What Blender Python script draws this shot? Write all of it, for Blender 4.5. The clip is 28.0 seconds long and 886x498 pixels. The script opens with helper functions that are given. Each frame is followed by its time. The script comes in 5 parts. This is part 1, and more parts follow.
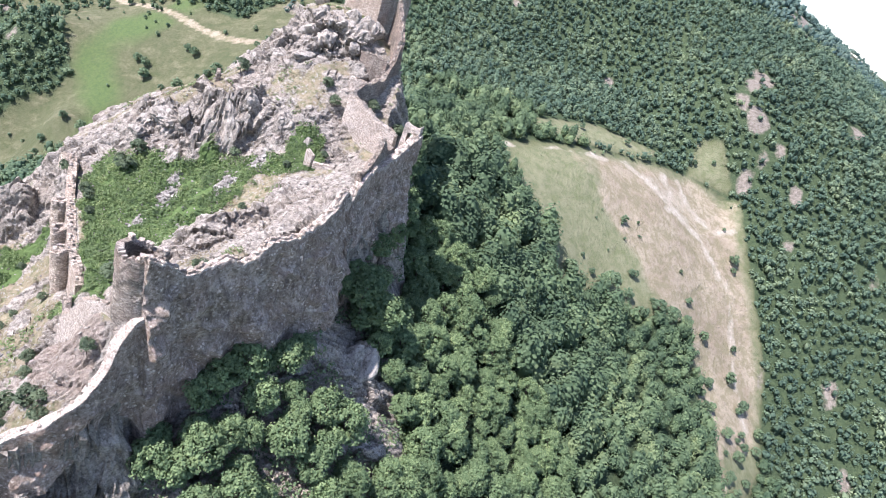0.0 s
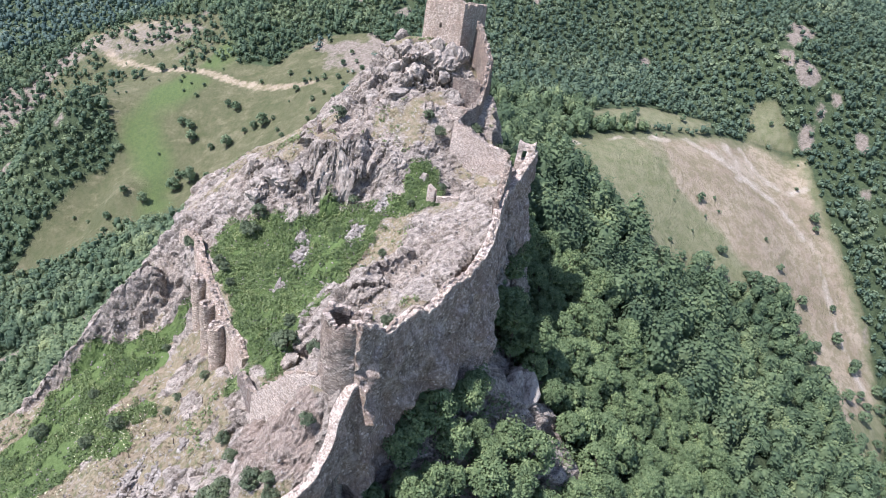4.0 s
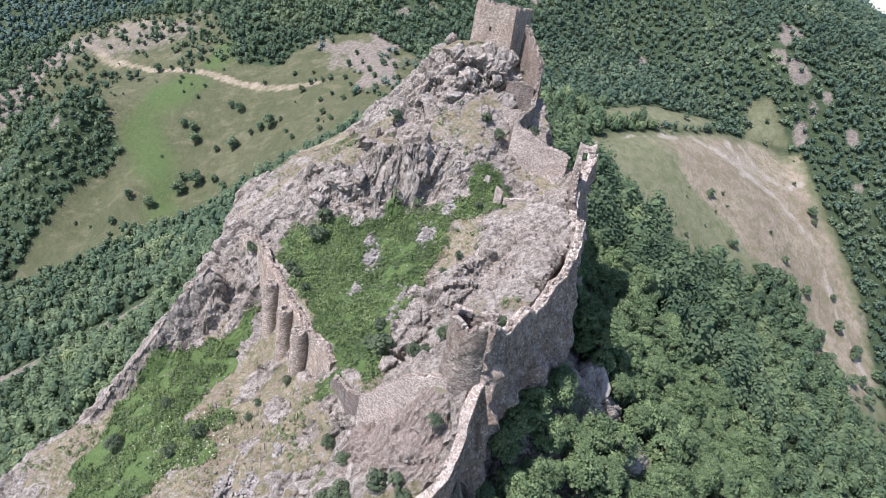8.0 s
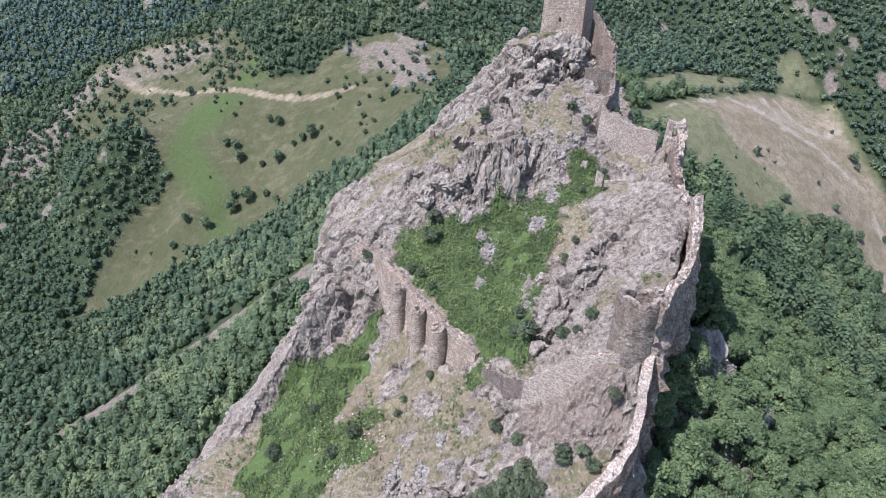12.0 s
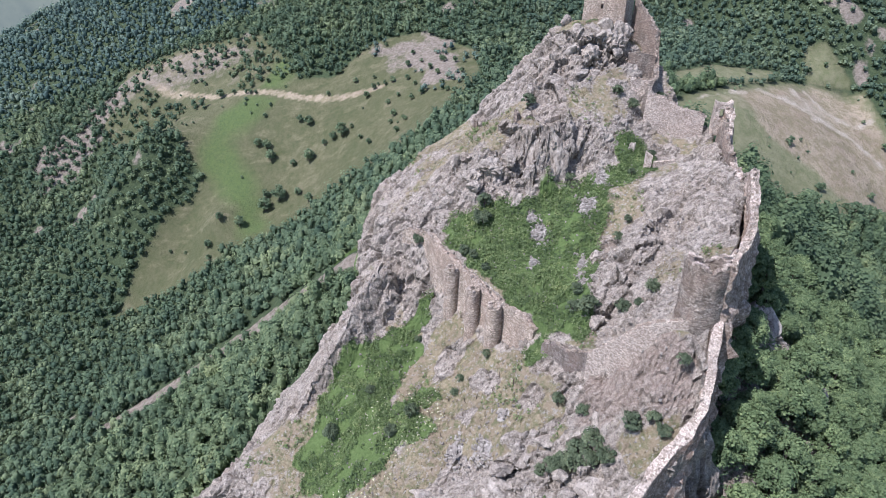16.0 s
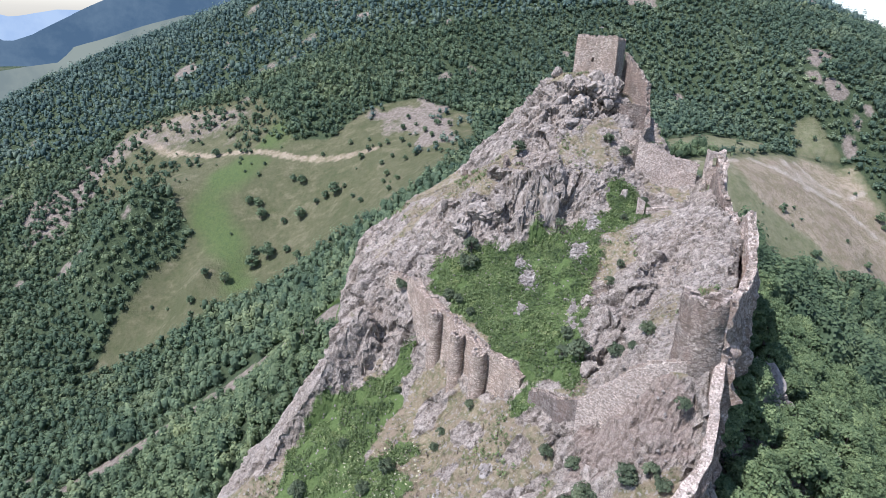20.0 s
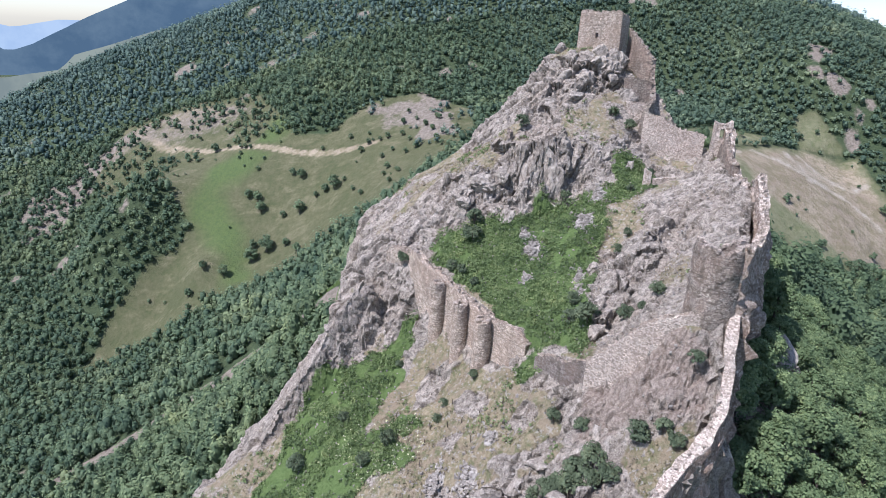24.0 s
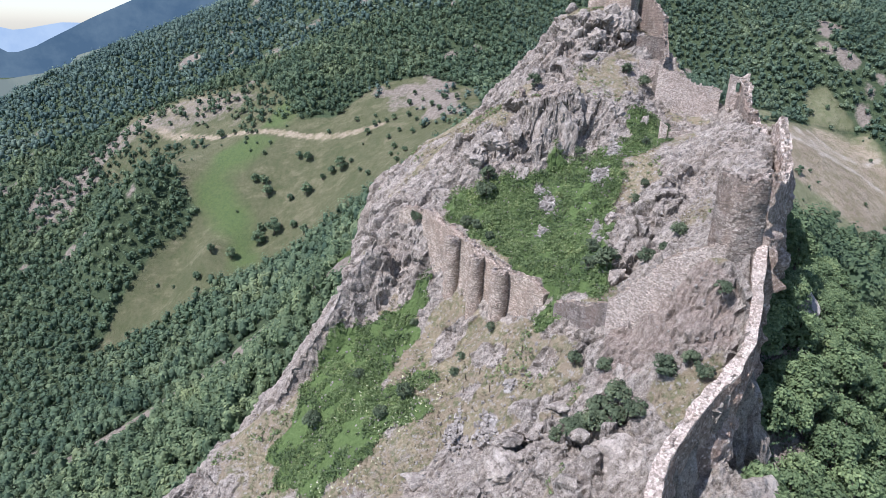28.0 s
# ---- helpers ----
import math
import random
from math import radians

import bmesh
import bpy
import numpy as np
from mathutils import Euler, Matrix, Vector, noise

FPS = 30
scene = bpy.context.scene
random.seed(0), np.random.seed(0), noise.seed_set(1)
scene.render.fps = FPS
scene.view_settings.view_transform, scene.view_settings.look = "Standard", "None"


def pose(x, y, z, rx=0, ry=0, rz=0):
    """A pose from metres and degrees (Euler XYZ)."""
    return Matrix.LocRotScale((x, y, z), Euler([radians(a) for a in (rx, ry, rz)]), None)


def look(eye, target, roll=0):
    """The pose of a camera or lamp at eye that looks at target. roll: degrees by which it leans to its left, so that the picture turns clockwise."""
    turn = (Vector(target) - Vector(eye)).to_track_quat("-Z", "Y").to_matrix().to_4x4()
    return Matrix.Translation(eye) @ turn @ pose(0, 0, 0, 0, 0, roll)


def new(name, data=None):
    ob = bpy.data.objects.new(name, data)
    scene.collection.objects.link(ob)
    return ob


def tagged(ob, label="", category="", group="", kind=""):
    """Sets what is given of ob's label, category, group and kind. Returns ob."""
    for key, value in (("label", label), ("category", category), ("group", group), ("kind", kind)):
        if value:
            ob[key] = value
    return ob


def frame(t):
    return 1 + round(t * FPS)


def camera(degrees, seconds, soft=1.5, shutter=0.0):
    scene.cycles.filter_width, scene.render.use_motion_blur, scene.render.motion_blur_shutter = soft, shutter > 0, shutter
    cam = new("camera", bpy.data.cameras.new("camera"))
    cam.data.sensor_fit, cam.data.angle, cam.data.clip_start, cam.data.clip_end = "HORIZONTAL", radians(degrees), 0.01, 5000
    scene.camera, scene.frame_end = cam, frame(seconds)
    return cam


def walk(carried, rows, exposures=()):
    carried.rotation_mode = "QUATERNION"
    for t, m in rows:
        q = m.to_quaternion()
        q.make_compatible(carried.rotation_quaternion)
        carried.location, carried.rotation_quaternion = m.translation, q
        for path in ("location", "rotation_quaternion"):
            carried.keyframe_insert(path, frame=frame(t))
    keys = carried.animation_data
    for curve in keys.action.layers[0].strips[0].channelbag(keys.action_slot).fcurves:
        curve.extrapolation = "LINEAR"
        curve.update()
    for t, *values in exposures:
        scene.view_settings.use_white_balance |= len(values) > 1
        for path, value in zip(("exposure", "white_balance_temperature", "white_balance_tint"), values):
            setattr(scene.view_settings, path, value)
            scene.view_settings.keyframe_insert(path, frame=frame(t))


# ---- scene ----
cam = camera(72.0, 28.0, 0.6)
ROWS = [  # seconds, place in metres, turn in degrees
    (0.0, 4.77, -8.51, 67.70, 61.45, -17.18, 3.43),
    (0.5, 1.88, -7.09, 66.59, 61.72, -12.95, 2.42),
    (1.0, -1.33, -6.06, 65.67, 62.02, -8.21, 1.70),
    (1.5, -3.91, -5.80, 65.57, 62.13, -7.30, 1.55),
    (2.0, -6.29, -5.92, 65.62, 62.23, -6.72, 1.30),
    (2.5, -8.65, -6.08, 65.78, 62.32, -6.25, 1.29),
    (3.0, -10.59, -6.35, 65.81, 62.46, -7.09, 1.14),
    (3.5, -12.60, -6.64, 65.64, 62.61, -7.63, 0.88),
    (5.5, -21.16, -7.55, 65.16, 62.91, -7.37, -1.35),
    (6.0, -23.33, -7.56, 65.05, 62.90, -7.69, -1.71),
    (6.5, -25.61, -7.73, 64.95, 62.90, -7.61, -1.96),
    (7.0, -27.90, -7.89, 64.84, 62.87, -7.63, -2.18),
    (7.5, -30.16, -8.07, 64.75, 62.90, -7.69, -2.46),
    (8.0, -32.23, -8.08, 64.68, 62.87, -8.14, -2.80),
    (8.5, -34.20, -8.20, 64.66, 62.85, -8.47, -3.23),
    (9.0, -36.37, -8.31, 64.61, 62.78, -8.68, -3.53),
    (9.5, -38.54, -8.44, 64.66, 62.70, -9.00, -3.79),
    (10.0, -40.62, -8.52, 64.81, 62.52, -9.45, -3.98),
    (10.5, -42.72, -8.84, 64.98, 62.25, -9.68, -4.13),
    (11.0, -44.88, -9.05, 65.06, 62.15, -9.75, -4.33),
    (11.5, -47.32, -9.49, 65.38, 61.99, -9.46, -4.63),
    (12.0, -51.90, -11.07, 66.45, 61.86, -2.11, -5.46),
    (12.5, -55.28, -12.97, 68.02, 61.54, 1.87, -5.42),
    (14.5, -59.00, -14.25, 65.88, 61.83, 0.10, -4.97),
    (15.0, -59.40, -14.43, 64.98, 61.80, -0.06, -4.90),
    (15.5, -59.61, -14.52, 64.01, 61.74, -0.05, -4.83),
    (16.0, -59.21, -13.99, 62.95, 62.54, -0.92, -4.72),
    (16.5, -58.34, -13.15, 62.20, 65.12, -1.11, -4.65),
    (17.0, -57.51, -12.41, 61.40, 67.76, -1.34, -4.55),
    (17.5, -57.12, -12.16, 60.30, 68.63, -1.94, -4.47),
    (18.0, -56.88, -11.93, 59.28, 68.86, -2.61, -4.45),
    (18.5, -56.79, -11.78, 58.25, 69.08, -2.84, -4.44),
    (19.0, -56.83, -11.79, 57.26, 69.32, -2.62, -4.46),
    (19.5, -56.89, -11.82, 56.31, 69.54, -2.56, -4.50),
    (20.0, -56.87, -11.86, 55.44, 69.74, -2.35, -4.55),
    (20.5, -56.86, -11.81, 54.48, 69.83, -2.53, -4.57),
    (21.0, -57.05, -11.86, 53.59, 69.90, -2.35, -4.63),
    (21.5, -57.24, -12.03, 52.75, 69.99, -1.99, -4.61),
    (23.5, -57.41, -12.26, 49.17, 70.63, -1.88, -4.65),
    (24.0, -57.25, -12.09, 48.18, 70.74, -2.42, -4.62),
    (24.5, -57.46, -12.18, 47.31, 70.83, -2.16, -4.68),
    (25.0, -57.50, -12.15, 46.54, 70.83, -1.93, -4.72),
    (25.5, -57.65, -12.25, 45.64, 70.89, -1.57, -4.77),
    (26.0, -57.79, -12.32, 44.69, 70.93, -1.65, -4.83),
    (26.5, -58.12, -12.57, 43.86, 70.91, -1.00, -4.91),
    (27.0, -58.30, -12.69, 42.88, 70.83, -1.13, -4.94),
    (27.5, -58.44, -12.74, 41.93, 70.71, -1.82, -4.82),
    (28.0, -58.77, -13.08, 41.01, 70.60, -1.60, -4.50),
]
walk(cam, [(t, pose(*p)) for t, *p in ROWS], [(0.0, 1.60, 6030, 21), (1.5, 1.52, 6030, 21), (3.0, 1.36, 6030, 22), (8.0, 1.04, 6000, 20), (12.0, 0.90, 5860, 21), (28.0, 0.91, 5850, 20)])

# ---- light ----
SUN_DIR = Vector((-0.49, -0.24, 0.84)).normalized()  # towards the sun
sun = new("sun", bpy.data.lights.new("sun", "SUN"))
sun.data.energy, sun.data.angle, sun.data.color = 3.6, radians(0.55), (1.0, 0.97, 0.93)
sun.matrix_world = look(SUN_DIR * 900, (0, 0, 0))
world = bpy.data.worlds.new("sky")
scene.world = world
world.use_nodes = True
wn = world.node_tree.nodes
sky = wn.new("ShaderNodeTexSky")
sky.sky_type, sky.sun_disc = "NISHITA", False
sky.sun_elevation = math.asin(SUN_DIR.z)
sky.sun_rotation = math.atan2(SUN_DIR.x, SUN_DIR.y)
sky.altitude, sky.dust_density = 1200, 1.5
world.node_tree.links.new(sky.outputs[0], wn["Background"].inputs[0])
wn["Background"].inputs[1].default_value = 0.102

# ---- the lie of the land ----
def lattice(ix, iy, seed):
    """Repeatable random values from 0 to 1 on a whole-number lattice."""
    h = (ix.astype(np.int64) * 374761393 + iy.astype(np.int64) * 668265263 + seed * 974634077) & 0xFFFFFFFF
    h = ((h ^ (h >> 13)) * 1274126177) & 0xFFFFFFFF
    return ((h ^ (h >> 16)) & 0xFFFF) / 65535.0


def ripple(x, y, size, seed=0):
    """Smooth value noise, -1 to 1, with bumps of that size."""
    x, y = np.asarray(x, float) / size, np.asarray(y, float) / size
    ix, iy = np.floor(x), np.floor(y)
    u, v = x - ix, y - iy
    u, v = u * u * (3 - 2 * u), v * v * (3 - 2 * v)
    a, b = lattice(ix, iy, seed), lattice(ix + 1, iy, seed)
    c, d = lattice(ix, iy + 1, seed), lattice(ix + 1, iy + 1, seed)
    return 2 * (a + (b - a) * u + (c - a) * v + (a - b - c + d) * u * v) - 1


def rough(x, y, size, octaves=4, seed=0):
    """Fractal noise, about -1 to 1."""
    return sum(ripple(x, y, size / 2 ** k, seed + 7 * k) * 0.5 ** k for k in range(octaves)) * 0.6


def draped(spots, soft=0.0):
    """A smooth sheet hung over spot heights (x, y, z): a function of x and y."""
    p = np.array(spots, float)
    n = len(p)
    d = np.hypot(p[:, None, 0] - p[None, :, 0], p[:, None, 1] - p[None, :, 1])
    a = np.zeros((n + 3, n + 3))
    a[:n, :n] = -d + np.eye(n) * soft
    a[:n, n], a[:n, n + 1], a[:n, n + 2] = 1, p[:, 0], p[:, 1]
    a[n:, :n] = a[:n, n:].T
    w = np.linalg.solve(a, np.append(p[:, 2], [0, 0, 0]))

    def height(x, y):
        x, y = np.asarray(x, float), np.asarray(y, float)
        out = w[n] + w[n + 1] * x + w[n + 2] * y
        for (px, py, _), wi in zip(p, w):
            out = out - wi * np.sqrt((x - px) ** 2 + (y - py) ** 2 + 1.0)
        return out

    return height


def outside(poly, x, y):
    """Signed distance to a closed outline (negative inside), and the nearest edge's number."""
    x, y = np.asarray(x, float), np.asarray(y, float)
    best, which, inside = np.full(x.shape, 1e9), np.zeros(x.shape, int), np.zeros(x.shape, bool)
    for i in range(len(poly)):
        (ax, ay), (bx, by) = poly[i][:2], poly[(i + 1) % len(poly)][:2]
        t = np.clip(((x - ax) * (bx - ax) + (y - ay) * (by - ay)) / ((bx - ax) ** 2 + (by - ay) ** 2), 0, 1)
        d = np.hypot(x - ax - t * (bx - ax), y - ay - t * (by - ay))
        which, best = np.where(d < best, i, which), np.minimum(d, best)
        if ay != by:
            cross = (ay > y) != (by > y)
            inside ^= cross & (x < (bx - ax) * (y - ay) / (by - ay) + ax)
    return np.where(inside, -best, best), which


def ease(a, b, v):
    t = np.clip((v - a) / (b - a), 0, 1)
    return t * t * (3 - 2 * t)


# spot heights of the country round the crag
VALLEY_WEST = [(-99, 136, -45), (-72, 121, -10), (-82, 116, -24), (-69, 102, -16), (-76, 96, -26), (-120, 100, -62), (-135, 165, -66), (-100, 60, -60), (-75, 165, -22),
               (-60, 30, -45), (-110, 180, -42), (-164, 162, -80), (-220, 120, -95)]
MEADOW = [(-112, 219, -40), (-130, 215, -38), (-146, 212, -60), (-164, 202, -75), (-142, 282, -9), (-183, 302, -9), (-117, 266, -4),
          (-118, 300, 11), (-81, 253, 0), (-49, 190, 2), (-34, 238, 16), (-100, 200, -42), (-60, 220, -4)]
KNOLL = [(-163, 249, -15), (-142, 229, -42), (-199, 252, -58), (-202, 285, -40), (-190, 225, -70), (-175, 275, -30), (-176, 236, -33)]
FIELD = [(76, 179, 1), (91, 191, 4), (60, 186, 13), (126, 220, 5), (131, 195, -8), (145, 161, -42), (117, 153, -38), (95, 215, 13),
         (70, 148, -18), (100, 168, -15), (40, 185, 15), (105, 228, 14)]
WOOD_EAST = [(17, 82, -6), (24, 114, 3), (44, 90, -22), (66, 110, -26), (10, 60, -10), (0, 52, -8), (-14, 40, -8), (20, 40, -22), (122, 137, -44), (80, 90, -40),
             (60, 50, -50), (10, 140, 14), (35, 150, 4), (150, 120, -70)]
MOUNTAIN = [(64, 240, 22), (82, 268, 24), (120, 263, 46), (133, 246, 38), (160, 200, 0), (175, 170, -30), (-23, 279, 28), (-98, 300, 24),
            (-61, 361, 60), (0, 400, 90), (120, 400, 110), (0, 650, 170), (150, 650, 170), (-120, 650, 95), (230, 330, 56), (190, 260, 42),
            (10, 200, 14), (20, 240, 20), (0, 160, 20), (230, 230, 15), (-160, 360, 18)]
RIDGES = [(-255, 661, 45), (-320, 551, 5), (-338, 473, -10), (312, 621, 70), (309, 532, 55), (316, 457, 38), (-260, 400, 0),
          (-420, 560, -90), (-480, 430, -110), (420, 500, 10), (-300, 300, -60), (330, 330, 20), (300, 200, -20)]
SOUTH = [(0, 0, -62), (-60, -20, -70), (60, -20, -80), (-20, 24, -22), (0, -300, -110), (-400, 0, -130), (400, 0, -120)]
land_sheet = draped(VALLEY_WEST + MEADOW + KNOLL + FIELD + WOOD_EAST + MOUNTAIN + RIDGES + SOUTH)


def land(x, y):
    x, y = np.asarray(x, float), np.asarray(y, float)
    far = np.hypot(x, y - 200)
    h = land_sheet(x, y) + rough(x, y, 46, 4, 3) * 2.2 * ease(120, 240, far) + rough(x, y, 15, 3, 5) * 0.5
    return h + (-130 - h) * ease(620, 1100, far)


# the crag: a lower terrace and an upper one, each with its outline and the run of its slopes
# outline: x, y, run of the slope below that edge, and its shape (under 1: sheer at the top, over 1: rounded)
UPPER = [(-20.5, 45.5, 3, 0.6), (-18.5, 50.5, 3.5, 0.5), (-11, 58.5, 3.5, 0.5), (-5.5, 68, 3.5, 0.5), (-3.4, 73, 7, 0.8), (-2, 86, 9, 0.9), (2, 95, 9, 0.9),
         (-2, 104, 12, 1.0), (-2.5, 114, 15, 1.0), (-6, 124, 16, 1.2), (-20, 130, 16, 1.2), (-42, 126, 10, 1.3), (-61.5, 117, 6, 1.2), (-61, 107, 6, 1.2),
         (-56.5, 95.5, 6, 1.1), (-52, 90.5, 0.9, 1.0), (-49.4, 86, 0.9, 1.0), (-46, 80, 0.9, 1.0), (-41.6, 73, 0.9, 1.0), (-37.4, 67.6, 0.9, 1.0),
         (-35.6, 65.3, 1.5, 1.0), (-34.8, 61.8, 0.9, 1.0), (-32.8, 58.2, 0.8, 1.0), (-30.6, 54.2, 0.8, 1.0), (-28.6, 52.6, 0.8, 1.0), (-26.2, 51.0, 0.8, 1.0), (-23.8, 48.6, 0.9, 1.0)]
LOWER = [(-20.5, 43, 3, 0.6), (-21.8, 39.8, 3, 0.6), (-24.6, 37.8, 3.5, 0.6), (-28.8, 35.2, 4, 0.7), (-32.8, 32, 5, 0.7), (-37, 26, 8, 1.0), (-46, 38, 14, 1.2), (-62, 46, 16, 1.2), (-80, 58, 22, 1.2), (-92, 68, 24, 1.2),
         (-77, 75, 7, 1.2), (-72.8, 80.5, 5, 1.1), (-70, 88, 4, 1.1), (-67, 96, 4, 1.1), (-64, 104, 4, 1.1), (-60, 110, 5, 1.1), (-50, 92, 8, 1.2), (-36, 70, 8, 1.2), (-26, 52, 8, 1.2)]
YARD = [(-33, 83, 14.5), (-24, 85, 20), (-23, 72, 14.5), (-29.5, 72.4, 11.8), (-39.8, 81.4, 11.5), (-33, 64.4, 8.3), (-32.4, 58.5, 8.4), (-30.4, 55, 9.6), (-26.2, 51.8, 15.8), (-23.8, 49.4, 19.2),
        (-46, 81, 10.5), (-42, 90, 15.5), (-30, 92.5, 18.5), (-52, 92, 10), (-38, 70, 8.5), (-27, 62, 10.5)]
WEST_SLABS = [(-41, 99, 25.5), (-53, 113, 18), (-62, 114, 9), (-56.5, 94.5, 9.8), (-40, 121, 23.5), (-36, 113, 28.4), (-48, 100, 18),
              (-62, 104, 9), (-50, 120, 19)]
OUTCROPS = [(-34, 101.5, 29.5), (-27, 97, 29.5), (-25, 93.5, 22), (-18.6, 96.5, 29.5), (-13, 99.4, 32), (-17, 106, 36), (-28, 106, 32)]
SUMMIT = [(-20, 120.5, 47.3), (-28.0, 114.5, 38.4), (-16, 118, 47.2), (-12.5, 115.6, 46.2), (-24.5, 118, 44.5), (-9, 119, 44.5), (-7, 111, 38), (-8, 125, 40), (-21, 113, 41.5), (-24, 124, 42), (-14, 111.5, 40)]
EAST_RIDGE = [(-9.2, 98, 28.8), (-5, 96, 26.8), (-1.5, 94.5, 27), (-8, 93, 25.4), (-12, 89.5, 25.2), (-5, 88.4, 26.6), (2, 95.5, 30.5), (-2.5, 86, 30.5), (-3.5, 72, 28), (-11, 77.4, 25.2),
              (-15.5, 77, 20.5), (-11, 67, 24.8), (-10, 58.5, 25.5), (-17, 52, 22.5), (-23.3, 54.5, 18), (-27, 58.5, 12.6), (-20.5, 46, 19.8),
              (-22, 62, 17.5), (-18, 70, 19), (-3, 104, 32)]
LOW_YARD = [(-53.5, 82.4, -5.0), (-49.5, 79.3, 0.3), (-46.3, 74.6, 0.1), (-43, 70.4, -0.9), (-39.7, 65.6, 0.5), (-52.5, 86, 4), (-44.7, 67.6, -6), (-35.6, 60.3, 2.2), (-39.4, 64, 1), (-31.8, 49, 5.2), (-27.7, 47.3, 13.2), (-24.4, 46.4, 18.6), (-31.0, 52.2, 6.4), (-29.4, 51.0, 7.8), (-28.2, 50.2, 10.6), (-26.8, 48.8, 15.0), (-25.3, 47.8, 18.2), (-26, 43.4, 12.5), (-29.4, 44.6, 7.6), (-22.4, 43.4, 16.4), (-24.5, 39.5, 8.5),
            (-30, 34, 5.5), (-20.5, 43, 16.5), (-69.5, 77, -11.5), (-62.5, 81.5, -5.6), (-57.6, 88.6, -1.2), (-58, 61, -10), (-66.5, 96.5, 0.2), (-69.5, 88, -6.8), (-63.5, 104, 3.2), (-60, 97, 5), (-63, 63, -13), (-58, 48.7, -14),
            (-40, 40.3, -4), (-34, 40.6, 0.5), (-46, 52, -8.5), (-85, 69, -22), (-79, 61, -24), (-50, 75, -6), (-66, 73, -11), (-38, 54, -1.5)]
upper_sheet = draped(YARD + WEST_SLABS + OUTCROPS + SUMMIT + EAST_RIDGE, 0.3)
lower_sheet = draped(LOW_YARD, 0.3)


def terrace(base, sheet, poly, x, y, wobble):
    d, _ = outside(poly, x, y)
    run, shape, total = 0.0, 0.0, 0.0
    for (ax, ay, r, f), (bx, by, _, _) in zip(poly, poly[1:] + poly[:1]):
        t = np.clip(((x - ax) * (bx - ax) + (y - ay) * (by - ay)) / ((bx - ax) ** 2 + (by - ay) ** 2), 0, 1)
        w = 1 / (np.hypot(x - ax - t * (bx - ax), y - ay - t * (by - ay)) + 0.3) ** 4
        run, shape, total = run + w * r, shape + w * f, total + w
    run, shape = run / total, shape / total
    d = d + wobble * ease(2, 8, run)
    return base + (sheet - base) * (1 - np.clip(d / run, 0, 1) ** shape)


# rock fins: crest line (x, y, z), then the fall on the left and on the right of it
FINS = [
    ([(-77, 74, -15), (-71, 79.5, -5.6), (-66, 84.4, 1.8), (-61.5, 89.5, 6.8)], 1.5, 2.3),
    ([(-37, 104, 30.5), (-32.6, 97.6, 31), (-29.6, 95.0, 31.2), (-26.6, 97, 32.6), (-25, 101, 33)], 2.2, 3.4),
    ([(-46, 103, 23.5), (-40.5, 98, 26.2), (-37, 95, 23.0)], 1.0, 2.2),
    ([(-24, 100, 31), (-19.5, 97, 31.0), (-18, 94, 27.5)], 1.4, 3.0),
    ([(-54, 45, -13), (-48, 43.5, -7.0), (-42, 44, -3.0), (-38.5, 44.5, -1.2)], 1.3, 0.9),
    ([(-42, 36, -5), (-38, 38.5, 0.2), (-35.5, 41.5, 2.4)], 1.8, 0.9),
    ([(-37.5, 58.5, 3.2), (-33.5, 54.5, 6.6), (-30.2, 51.5, 9.5)], 1.3, 1.1),
    ([(-26.5, 36.5, 2.5), (-24.5, 33, 0.5), (-24, 29, -5)], 1.7, 1.5),
    ([(-29.5, 68, 13.2), (-25, 66, 17.6), (-20, 68.5, 22), (-15.5, 74, 23.5)], 1.0, 1.0),
]


def fin(line, left, right, x, y):
    out = np.full(np.shape(x), -999.0)
    for (ax, ay, az), (bx, by, bz) in zip(line, line[1:]):
        lx, ly = bx - ax, by - ay
        n2 = lx * lx + ly * ly
        t = np.clip(((x - ax) * lx + (y - ay) * ly) / n2, 0, 1)
        d = np.hypot(x - ax - t * lx, y - ay - t * ly)
        side = (lx * (y - ay) - ly * (x - ax)) > 0
        out = np.maximum(out, az + (bz - az) * t - d * np.where(side, left, right))
    return out


def crag(x, y):
    """Height of the bare crag, without its small relief."""
    x, y = np.asarray(x, float), np.asarray(y, float)
    base = land(x, y) - 1.0
    wob = rough(x, y, 9, 2, 11) * 1.8
    low = np.maximum(terrace(base, lower_sheet(x, y), LOWER, x, y, wob), base)
    top = np.maximum(terrace(low, upper_sheet(x, y), UPPER, x, y, wob * 0.6), low)
    wx, wy = x + rough(x, y, 5, 3, 13) * 1.3, y + rough(x, y, 5, 3, 14) * 1.3
    for line, left, right in FINS:
        top = np.maximum(top, fin(line, left, right, wx, wy))
    return top


def ground(x, y):
    """Height of what one stands on."""
    return np.maximum(crag(x, y), land(x, y))

# ---- materials ----
def material(name, rough_value=0.9):
    m = bpy.data.materials.new(name)
    m.use_nodes = True
    b = m.node_tree.nodes["Principled BSDF"]
    b.inputs["Roughness"].default_value = rough_value
    b.inputs["Specular IOR Level"].default_value = 0.2
    return m, m.node_tree.nodes, m.node_tree.links, b


